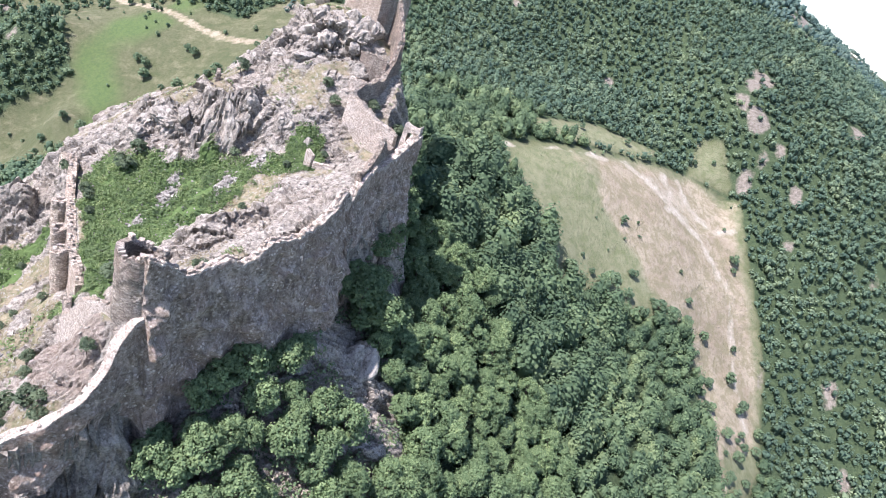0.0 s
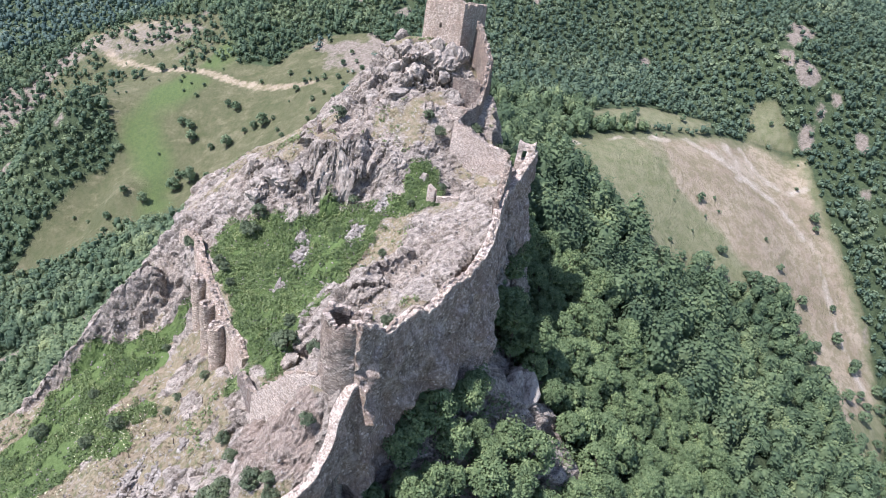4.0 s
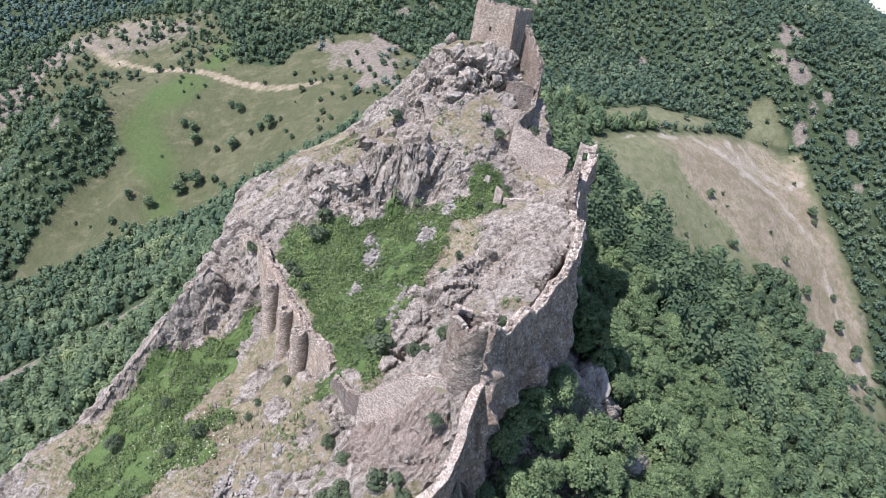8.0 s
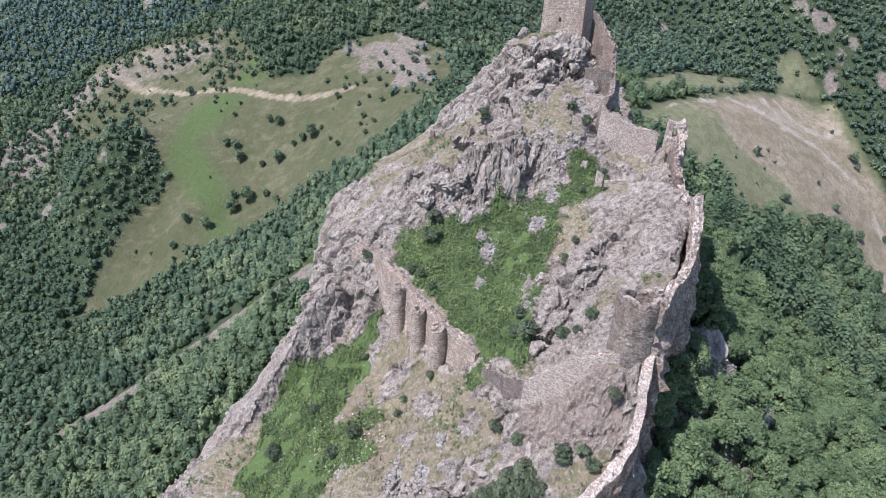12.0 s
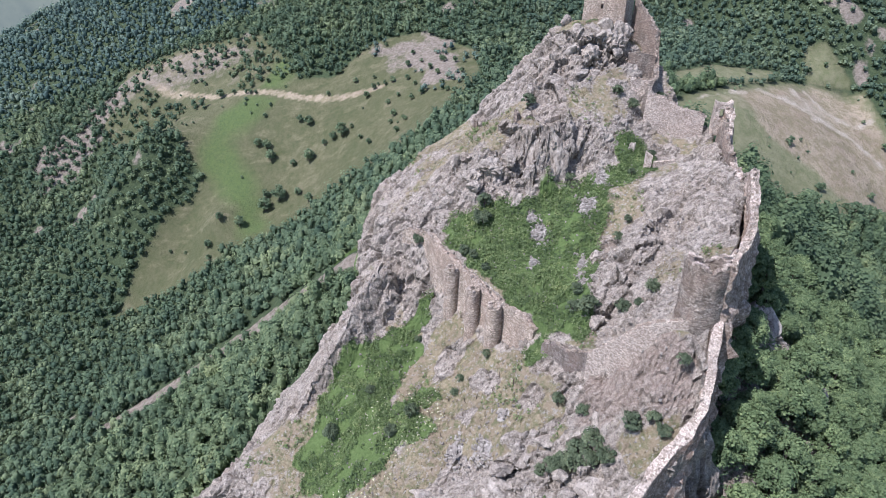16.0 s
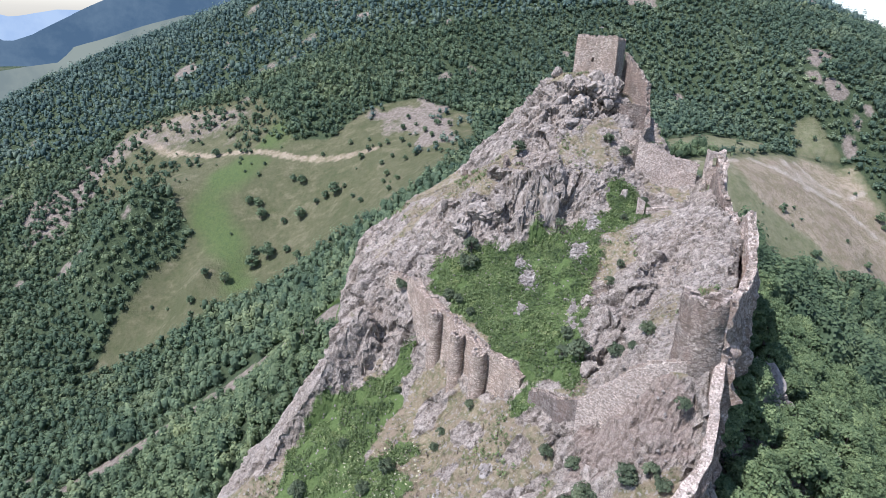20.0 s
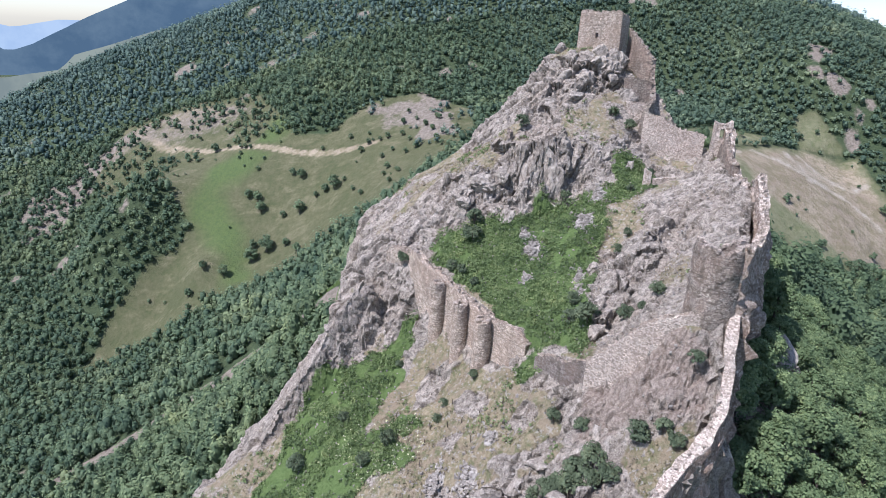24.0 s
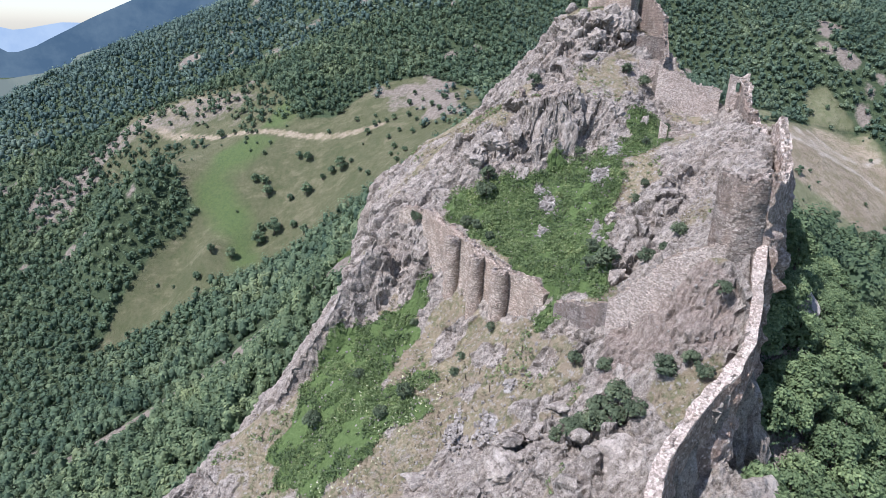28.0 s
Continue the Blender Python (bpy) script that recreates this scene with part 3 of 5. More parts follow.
CLEARINGS = [(78, 272, 3), (135, 244, 5), (134, 261, 4), (134, 226, 3.5), (150, 204, 3.5), (139, 233, 3), (-31, 289, 4), (-18, 293, 3.5), (-97, 314, 3),
             (-74, 365, 6), (-151, 371, 4), (169, 167, 4), (174, 145, 4), (146, 236, 3.5), (140, 268, 5), (128, 252, 4), (153, 222, 3), (-90, 320, 2.5), (-110, 345, 3), (30, 300, 2.5), (-167, 243, 2.0), (-176, 238, 2.2), (-204, 258, 4), (-198, 263, 3), (-225, 258, 3), (-157.5, 148.6, 3), (-167, 146.5, 2.5)]


def clearing(x, y):
    d = np.full(np.shape(x), 1e9)
    for cx, cy, r in CLEARINGS:
        d = np.minimum(d, np.hypot(x - cx, (y - cy) * 0.8) - r * (0.8 + 0.6 * rough(x, y, 7, 2, 17)))
    patch = (0.50 - rough(x, y, 26, 4, 19)) * 14
    return np.where((y > 285) | (x > 128), np.minimum(d, patch), d)


def open_land(x, y):
    """Distance from open grass (negative on it)."""
    d = np.minimum(outside(MEADOW_EDGE, x, y)[0], outside(FIELD_EDGE, x, y)[0])
    for s in STRIPS:
        d = np.minimum(d, outside(s, x, y)[0])
    return d


gx, gy = spread(-250, 190, 1.7, -4200, 4200), spread(90, 340, 1.7, -3800, 4600)
X, Y = np.meshgrid(gx, gy)
Z = land(X, Y)
open_d = open_land(X, Y)
field_d = outside(FIELD_EDGE, X, Y)[0]
scar_d = np.minimum(outside(SCAR, X, Y)[0], outside(ROCKY_WEST, X, Y)[0]) + rough(X, Y, 13, 4, 20) * 15
track_d = np.minimum(along(TRACK, X, Y), along(FIELD_TRACK, X, Y) + 0.3)
soil_mask = ease(-5.5, 2.5, rough(X, Y, 40, 4, 21) * 9 + (X - 78) * 0.10 + (Y - 180) * 0.12) * ease(8, -12, field_d) * 1.0
soil_mask = np.maximum(soil_mask, ease(270, 318, Y + rough(X, Y, 30, 3, 22) * 20) * ease(6, -6, open_d) * (X < -30) * 0.52)
soil_mask = np.maximum(soil_mask, ease(2.5, 0.8, track_d) * 0.74)
me = mesh_of("ground", np.stack([X, Y, Z], 2).reshape(-1, 3), grid_faces(len(gx), len(gy)), LAND_MAT, True)
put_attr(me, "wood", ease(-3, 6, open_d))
put_attr(me, "soil", soil_mask)
scar_line = np.min([along(q, X, Y) for q in FIELD_SCARS], axis=0) + rough(X, Y, 6, 3, 25) * 2.2
put_attr(me, "scar", np.maximum(ease(2.6, 0.3, scar_line) * 0.62, ease(1.1, 0.3, np.hypot((X - 99) / 20, (Y - 205) / 10)) * 0.42))
put_attr(me, "pale", ease(5, -5, np.min([field_d] + [outside(q, X, Y)[0] for q in STRIPS], axis=0)) * 0.9)
put_attr(me, "lush", ease(13, 2, along(LUSH, X, Y) + rough(X, Y, 12, 3, 23) * 5) * 0.74 * ease(1.0, 3.0, track_d))
upland = ease(278, 312, Y + rough(X, Y, 26, 3, 27) * 22) * ease(2, -8, open_d) * (X < -60) * 0.52
put_attr(me, "bare", np.maximum(upland, np.maximum(np.maximum(ease(3, -3, clearing(X, Y)) * 0.8, ease(4, -6, scar_d) * 0.66), ease(3.2, 1.4, along(STREAM, X, Y) + rough(X, Y, 5, 2, 24) * 1.3))))
tagged(new("ground", me), "grassy and wooded mountain country round a crag", "ground", kind="structure")

# ---- the crag ----
STEP = 0.26
rx, ry = np.arange(-106, 30.1, STEP), np.arange(18, 152.1, STEP)
RX, RY = np.meshgrid(rx, ry)
RZ = crag(RX, RY)
gyz, gxz = np.gradient(RZ, STEP)
slope = np.hypot(gxz, gyz)
NZ = 1 / np.sqrt(1 + slope ** 2)
NX, NY = -gxz * NZ, -gyz * NZ
over = RZ - land(RX, RY)
YARD_EDGE = [(-36, 64.5), (-31.5, 58.5), (-29.5, 62), (-27.5, 70), (-24, 76), (-21, 80), (-19, 86), (-11, 88), (-11, 96), (-14.5, 97), (-18, 91.5), (-27, 91.5),
             (-40, 91), (-50, 91.5), (-46.5, 81)]
LOW_EDGE = [(-72, 77), (-65.6, 81), (-60.8, 83), (-54, 85.5), (-50.8, 83), (-53.6, 79.6), (-57.5, 74), (-59.5, 69.5), (-54, 69.2), (-52.8, 62), (-57, 59.8), (-60.4, 57.2), (-64.6, 53.5), (-69.1, 55), (-78, 61)]
GULLY = [(-39, 65), (-36.2, 64), (-34.5, 60.5), (-37, 58.5), (-40, 61)]
green_d = np.minimum(np.minimum(outside(YARD_EDGE, RX, RY)[0], outside(LOW_EDGE, RX, RY)[0]), outside(GULLY, RX, RY)[0])
green_d = green_d + rough(RX, RY, 5, 4, 29) * 2.4 + rough(RX, RY, 3, 3, 28) * 2.2 * (RX < -44)
HEAPS = [(-33, 83.6, 1.5), (-33.6, 87.2, 1.0), (-24, 85, 1.5), (-20.5, 89.5, 1.2), (-29, 68.5, 0.8), (-27.3, 74.2, 1.0), (-28.6, 71.5, 0.8), (-35, 78, 0.8), (-50.5, 56, 1.3), (-46.5, 53.5, 1.4), (-43, 56.5, 0.9)]
heap_d = np.min([np.hypot(RX - a, RY - b) - r for a, b, r in HEAPS], axis=0)
TAN_SLOPES = ([(-60.5, 68), (-58, 74), (-53.3, 80), (-49.6, 82.5), (-46, 76.5), (-41.4, 67.5), (-37.6, 63), (-36.6, 57), (-34.7, 51.5), (-33.8, 46.6), (-43, 48.5), (-50.2, 54), (-53.5, 57.5), (-56.5, 63)],
              [(-32.4, 44), (-28.4, 42.2), (-24.2, 41.2), (-23.8, 38), (-29.5, 36.6), (-31.4, 36.2), (-32, 40)])
SLABS = ([(-31.5, 52), (-27, 50), (-24, 47.5), (-21, 43.4), (-23.6, 40.6), (-28.6, 43), (-33.5, 48)], [(-53.9, 70.2), (-50.6, 75.9), (-46.6, 75), (-45.4, 73), (-50.5, 70.9)], [(-43.2, 52.2), (-39.8, 51.4), (-35.8, 50), (-37.7, 49), (-42.4, 49.4)],
         [(-58.5, 51), (-51, 53), (-43.4, 48.2), (-41, 42.7), (-44, 38), (-52, 42)], [(-35.4, 45.2), (-31.5, 49.2), (-28, 50), (-24.5, 46), (-26, 43.5), (-30, 44.6), (-34.4, 44)],
         [(-40.2, 36.1), (-34.9, 41), (-31.2, 39.9), (-32.4, 34.8), (-36, 30)], [(-46.5, 66.4), (-43.5, 65.4), (-41.6, 62.2), (-44.2, 61.5), (-46.6, 63.4)], [(-41.2, 57.2), (-38.6, 58), (-37.6, 54.6), (-40, 53.6)],
         [(-49.5, 63.4), (-46.6, 60.4), (-48, 58.8), (-51, 61.6)], [(-38.8, 63), (-36, 61), (-33, 56.6), (-31, 52.6), (-34, 51.6), (-36.4, 56.6)])
DRY_SPOTS = [(-21, 80, 6), (-14, 105, 5), (-47, 64, 8), (-43, 57, 7), (-30, 46, 4), (-25, 61, 5), (-12, 60, 4), (-40, 110, 6), (-53, 110, 5), (-38, 49, 6), (-60, 56, 7), (-80, 65, 9), (-10, 88, 4),
             (-33, 110, 4), (-51, 80, 4), (-27, 69, 4), (-26, 43, 4), (-55, 48, 6)]
spot = np.max([ease(1.3, 0.4, np.hypot(RX - a, RY - b) / r) for a, b, r in DRY_SPOTS], axis=0)
ridge_zone = ease(1.3, 0.8, np.hypot((RX + 8.5) / 7.5, (RY - 76) / 17))
finned = ease(0.8, 0.1, RZ - np.max([fin(line, a, b, RX, RY) for line, a, b in FINS], axis=0))
rocky = np.clip(ease(0.55, 1.15, slope) + ease(-0.05, 0.35, rough(RX, RY, 7, 4, 45) - 0.12) * 0.8 + ridge_zone * 0.7 + finned - spot * 0.55, 0, 1)
tan_d = np.min([outside(q, RX, RY)[0] for q in TAN_SLOPES], axis=0) + rough(RX, RY, 5, 4, 71) * 1.6
slab_d = np.min([outside(q, RX, RY)[0] for q in SLABS], axis=0) + rough(RX, RY, 3, 4, 73) * 1.7
tan_in, slab_in = ease(0.8, -0.8, tan_d), ease(0.5, -0.5, slab_d)
rocky = np.maximum(rocky * (1 - tan_in), slab_in)
b1, j1 = jointed(RX, RY, RZ, 6.5, 31)
b2, j2 = jointed(RX, RY, RZ, 2.6, 41)
b3, j3 = jointed(RX, RY, RZ, 1.05, 51)
summit = ease(14, 6, np.hypot(RX + 19, RY - 115))
relief = b1 * (0.62 + 0.75 * summit) + b2 * (0.34 + 0.30 * summit) + b3 * 0.20 + rough(RX + 0.4 * RZ, RY + 0.6 * RZ, 6, 4, 35) * 0.75 + rough(RX + RZ, RY + RZ, 1.1, 2, 36) * 0.16
crack = ease(-0.4, 0.2, rough(RX, RY + 0.5 * RZ, 9, 3, 39))
relief = relief - (0.55 + 0.45 * summit) * crack * ease(0.40, 0.0, j1) - (0.26 + 0.2 * summit) * crack * ease(0.22, 0.0, j2)
hard = np.clip(rocky * (0.80 + 0.35 * ease(0.5, 1.2, slope)) * (1 - 0.30 * slab_in) * ease(-1.8, 0.8, green_d) * (1 - 0.65 * ease(0.8, 0.1, RZ - fin(*FINS[0], RX, RY))) + 0.08, 0, 1.15)
push = relief * hard * ease(0, 4, over)
push = push * ease(0.4, 2.5, np.abs(outside(UPPER, RX, RY)[0]) + 9 * (RX > -30) * (RY > 60) + 9 * (RY > 94)) + 0.25 * rough(RX, RY, 0.8, 2, 38) * ease(0.5, -1, heap_d)
PX, PY, PZ = RX + NX * push, RY + NY * push, RZ + NZ * push
me = mesh_of("crag", np.stack([PX, PY, PZ], 2).reshape(-1, 3), grid_faces(len(rx), len(ry)), CRAG_MAT)
put_attr(me, "joint", np.maximum(ease(0.34, 0.0, j1), ease(0.18, 0.0, j2) * 0.7) * hard * np.maximum(crack, summit) * (0.75 + 0.25 * summit))
put_attr(me, "tone", 0.5 + 0.25 * b2 + 0.2 * b3)
put_attr(me, "green", ease(0.8, -1.0, green_d) * 0.95 + ease(4, 0, over) * 0.8)
put_attr(me, "dry", (1 - rocky) * (0.64 + 0.16 * tan_in) + rough(RX, RY, 1.6, 3, 47) * 0.25)
put_attr(me, "brown", ease(1.5, -1.5, outside(SLABS[0], RX, RY)[0] + rough(RX, RY, 4, 3, 74) * 1.5))
put_attr(me, "stones", ease(0.6, -0.6, heap_d))
tagged(new("crag", me), "steep grey rock crag with dry grass ledges", "rock", kind="structure")

# ---- masonry ----
CRESTS = {}


def stone_mesh(seed, mat):
    """One rough squared stone, about 1 m in each direction."""
    g = np.random.RandomState(seed)
    v = np.array([(x, y, z) for z in (-.5, .5) for y in (-.5, .5) for x in (-.5, .5)], float) * g.uniform(0.65, 1.1, (8, 3))
    f = [(0, 2, 3, 1), (4, 5, 7, 6), (0, 1, 5, 4), (2, 6, 7, 3), (0, 4, 6, 2), (1, 3, 7, 5)]
    return mesh_of("stone", v, f, mat)


def built(name, line, thick, mat, label, crest=0.8, **more):
    """A wall of the castle with the loose stones that are left along its crest."""
    ob = tagged(new(name, wall_run(name, line, thick, mat, **more)), label, "wall", kind="structure")
    x, y, top, thick = CRESTS[name]
    g = np.random.RandomState(more["seed"] + 500)
    for i in range(len(x)):
        if g.uniform() > crest:
            continue
        turn = math.degrees(math.atan2(y[min(i + 1, len(x) - 1)] - y[i - 1 if i else 0], x[min(i + 1, len(x) - 1)] - x[i - 1 if i else 0]))
        o = g.uniform(-0.35, 0.35) * thick
        a, b, c = g.uniform(0.3, 0.7), g.uniform(0.3, 0.55), g.uniform(0.22, 0.55)
        q = pose(x[i] - math.sin(math.radians(turn)) * o, y[i] + math.cos(math.radians(turn)) * o, top[i] + c * 0.22, g.uniform(-9, 9), g.uniform(-9, 9), turn + g.uniform(-25, 25))
        part("stone", CREST_STONES[g.randint(6)], ob, "", q @ Matrix.Diagonal((a, b, c, 1)))
    return ob


def wall_run(name, line, thick, mat, ragged=0.35, seed=1, step=0.5, craggy=0.0, lit_cap=None):
    """A wall along line (x, y, top, bottom), with an uneven crest and face, as one closed mesh."""
    p = np.array(line, float)
    seg = np.hypot(np.diff(p[:, 0]), np.diff(p[:, 1]))
    s = np.concatenate([[0], np.cumsum(seg)])
    n = max(int(s[-1] / step), 2) + 1
    t = np.linspace(0, s[-1], n)
    x, y, top, bot = (np.interp(t, s, p[:, i]) for i in range(4))
    dx, dy = np.gradient(x), np.gradient(y)
    ln = np.hypot(dx, dy)
    nx, ny = dy / ln, -dx / ln
    top = top + rough(t, t * 0 + seed * 13.7, 2.6, 4, seed) * ragged * 2.2 + np.where(ripple(t, t * 0 + seed, 1.1, seed + 5) > 0.35, 0.35, 0) * min(ragged * 2, 1)
    CRESTS[name] = (x, y, top, thick)
    rows = max(int((top - bot).max() / step), 2) + 1
    v = np.linspace(0, 1, rows)
    ring = []
    for side in (1, -1):
        order = v if side == 1 else v[::-1]
        for w in order:
            z = bot + (top - bot) * w
            bulge = rough(t, z + side * 50, 1.9, 4, seed + 3) * (0.34 if craggy else 0.16)
            if craggy:
                bulge = bulge + rough(t, z * 0.7 + side * 50, 6, 4, seed + 4) * np.clip((top - z) / 5 - 0.3, 0, 2.2) * min((top - bot).max() / 16, 1)
                bulge = bulge + (0.5 - creased(t, z + side * 40, t * 0, 3.2, seed + 6) * 1.6 + rough(t, z, 1.2, 2, seed + 7) * 0.35) * craggy * np.clip((top - z) / 3 - 0.2, 0, 1)
            batter = 0.05 * (top - z)
            o = side * (thick / 2 + bulge + batter)
            ring.append(np.stack([x + nx * o, y + ny * o, z + (rough(t, t * 0 + side * 9, 1.0, 2, seed) * 0.12 if w == 1 else 0)], 1))
    V = np.stack(ring, 1)
    m_ = V.shape[1]
    faces = []
    for j in range(m_):
        k2 = (j + 1) % m_
        a = np.arange(n - 1) * m_
        faces.append(np.stack([a + j, a + k2, a + m_ + k2, a + m_ + j], 1))
    for end in (0, n - 1):
        for j in range(rows - 1):
            q = [j, j + 1, m_ - 2 - j, m_ - 1 - j]
            faces.append(np.array([[end * m_ + i for i in (q if end else q[::-1])]]))
    me = mesh_of(name, V.reshape(-1, 3), np.concatenate(faces), mat)
    # Pale crest; the bands below it on both faces paint a sunlit rim.
    if lit_cap:
        me.materials.append(lit_cap)
        index = np.zeros(len(me.polygons), np.int32)
        index[(rows - 2) * (n - 1):(rows + 1) * (n - 1)] = 1
        me.polygons.foreach_set("material_index", index)
    return me


def deep(x, y, z, less=2.0):
    return (x, y, z, float(min(ground(x, y), z)) - less)


CREST_STONES = [stone_mesh(400 + i, PALE_MAT if i < 3 else TAN_MAT) for i in range(6)]
EAST_CREST = [(-19.2, 46.2, 27.2, 2), (-17.8, 48.6, 26.6, 0), (-16.9, 49.9, 24.6, -2), (-14, 53.8, 24.2, -4), (-9.8, 58.2, 26.2, -4), (-6.6, 63, 26.8, -2), (-4.2, 68, 28.2, 0), (-3.2, 71, 30.3, 3), (-2.6, 73.2, 29.2, 8)]
built("curtain_wall", EAST_CREST, 1.2, CLIFF_MAT, "tall weathered stone curtain wall on the cliff edge", seed=2, ragged=0.6, step=0.33, craggy=1.1, lit_cap=PALE_MAT)
UPPER_CURTAIN = [deep(-2.5, 79, 30.3), deep(-1.8, 82, 31.2), deep(-1.0, 85.2, 32.6), deep(-0.6, 86.6, 34.8), deep(-0.2, 87.6, 32.5), deep(1.0, 90.5, 32.0)]
built("curtain_wall", UPPER_CURTAIN, 0.9, WALL_MAT, "broken stone wall along the crest of the crag", seed=3)
SECOND = [deep(-9.4, 101.2, 36.2), deep(-6.5, 99.6, 35.4), deep(-3.2, 98.0, 34.0), deep(0.6, 96.4, 32.8)]
built("curtain_wall", SECOND, 1.2, PALE_MAT, "pale stone cross wall below the summit", seed=4)
SPINE = [deep(-9.4, 101.6, 36.4), deep(-6.6, 105, 37.6), deep(-5.2, 108.5, 38.8), deep(-4.5, 111.5, 41), deep(-4.0, 113.5, 44)]
built("curtain_wall", SPINE, 1.0, WALL_MAT, "ruined stone wall climbing towards the keep", seed=5, ragged=0.5)
KEEP_WING = [deep(-3.8, 113.8, 45.4), deep(-5, 117, 48.0), deep(-6.6, 121, 51.0)]
built("curtain_wall", KEEP_WING, 1.1, WALL_MAT, "tall sloping stone wing wall beside the keep", seed=9, ragged=0.08)
CHAMBER = [deep(-10.4, 111.2, 41.6), deep(-8, 110.6, 41.8), deep(-5.2, 110.2, 41.2)]
built("chamber_wall", CHAMBER, 0.9, WALL_MAT, "low ruined stone chamber wall below the keep", seed=10, ragged=0.2)
LEDGE = [deep(-11, 107.2, 37.6), deep(-8, 106, 37.4), deep(-6, 105.4, 37.2)]
built("chamber_wall", LEDGE, 0.8, PALE_MAT, "low pale stone ledge wall", seed=12, ragged=0.15)
WEST = [deep(-57, 95, 10.4), deep(-53.2, 92, 11.6), deep(-50.6, 86.6, 11.2, 4), deep(-47.2, 80.6, 10.2, 4), deep(-44.4, 76.2, 9.0, 4), deep(-42.6, 73.3, 8.4, 4), deep(-38.6, 67.9, 7.6, 4), deep(-36.7, 65.6, 6.9, 4)]
WEST = [(x, y, z, min(b, -3 if y < 88 else 3)) for x, y, z, b in WEST]
built("retaining_wall", WEST, 1.3, TAN_MAT, "stone wall with half-round buttresses above the lower terrace", seed=6, ragged=0.55)
LOW_WALL = [(-36.3, 61.6, 6.4, -1), (-34.2, 58.0, 8.2, 0), (-31.6, 53.3, 10.4, 3)]
built("cross_wall", LOW_WALL, 1.0, GREY_MAT, "low broken stone wall closing the green courtyard", seed=7)
PALE_RUN = [(-32.2, 53.6, 10.6, 4), (-29.7, 51.9, 13.8, 5), (-27.3, 50.1, 17.2, 7), (-25.6, 48.8, 18.9, 11), (-22.4, 46.9, 20.6, 14)]
built("cross_wall", PALE_RUN, 0.9, PALE_MAT, "pale relaid stone wall climbing to the round turret", seed=11, ragged=0.15)
RAMPART = [deep(-18.4, 47.4, 20.6, 8), deep(-19.6, 45.4, 20.2, 8), deep(-20.5, 43.6, 18.4, 8), deep(-20.9, 42.2, 15.4, 8), deep(-22, 40, 12.2, 8), deep(-24.6, 38.2, 10.0, 8), deep(-28.8, 35.6, 8.1, 8), deep(-32.8, 32.4, 6.3, 8), deep(-35.5, 29.2, 4.6, 8), deep(-38, 25, 2.5, 6)]
built("rampart", RAMPART, 1.2, CLIFF_MAT, "low pale stone rampart running down from the turret", 0.3, craggy=0.8, lit_cap=PALE_MAT, seed=8, ragged=0.15)

# ---- the keep ----
def box_wall(w, h, d, mat, seed, taper=0.0, hole=None, sag=1.5):
    """One stone wall panel, w wide, h high, d thick, its crest broken; hole (x, z, w, h) goes through it."""
    xs = sorted(set(np.round(np.concatenate([np.linspace(-w / 2, w / 2, int(w / 0.5) + 1), [hole[0] - hole[2] / 2, hole[0] + hole[2] / 2] if hole else []]), 3)))
    zs = sorted(set(np.round(np.concatenate([np.linspace(0, h, int(h / 0.5) + 1), [hole[1], hole[1] + hole[3]] if hole else []]), 3)))
    xs, zs = np.array(xs), np.array(zs)
    XX, ZZ = np.meshgrid(xs, zs)
    crest = rough(XX, XX * 0 + seed * 9.1, 2.0, 4, seed) * sag
    ZZ2 = ZZ + crest * (ZZ / h) ** 6
    b = rough(XX, ZZ + seed * 31, 1.6, 3, seed) * 0.16
    front = np.stack([XX * (1 - taper * ZZ / h), b - d / 2 + taper * ZZ * 0.5, ZZ2], 2).reshape(-1, 3)
    back = np.stack([XX * (1 - taper * ZZ / h), -b + d / 2 + taper * ZZ * 0.5, ZZ2], 2).reshape(-1, 3)
    nx, nz = len(xs), len(zs)
    f = grid_faces(nx, nz)
    if hole:
        cx, cz = xs[f[:, 0] % nx] + 1e-4, zs[f[:, 0] // nx] + 1e-4
        f_in = (cx > hole[0] - hole[2] / 2) & (cx < hole[0] + hole[2] / 2) & (cz > hole[1]) & (cz < hole[1] + hole[3])
        f = f[~f_in]
    n = nx * nz
    faces = [f, f[:, ::-1] + n]
    edge = {}
    for q in f:
        for a, c in zip(q, np.roll(q, -1)):
            edge[(a, c)] = edge.get((a, c), 0) + 1
    rim = [(a, c) for (a, c) in edge if (c, a) not in edge]
    faces.append(np.array([[c, a, a + n, c + n] for a, c in rim]))
    return mesh_of("wall", np.concatenate([front, back]), np.concatenate(faces), mat)


keep = new("keep_tower")
KEEP_TURN = -30.0
keep.matrix_world = pose(-13.6, 120.6, 42.5, 0, 0, KEEP_TURN)
KW, KD, KH = 9.0, 9.0, 11.6
part("wall", box_wall(KW, KH, 1.0, TAN_MAT, 41, 0.04, (-0.5, 6.6, 0.55, 1.0)), keep, "front wall with a small slit window", pose(0, 0, 0))
part("wall", box_wall(KD, KH - 0.6, 1.0, TAN_MAT, 42, 0.04), keep, "", pose(KW / 2 - 0.5, KD / 2, 0, 0, 0, 90))
part("wall", box_wall(KD, KH - 0.4, 1.0, TAN_MAT, 43, 0.04), keep, "", pose(-KW / 2 + 0.5, KD / 2, 0, 0, 0, -90))
part("wall", box_wall(KW, KH - 0.8, 1.0, TAN_MAT, 44, 0.04), keep, "", pose(0, KD, 0, 0, 0, 180))
h = np.random.RandomState(45)
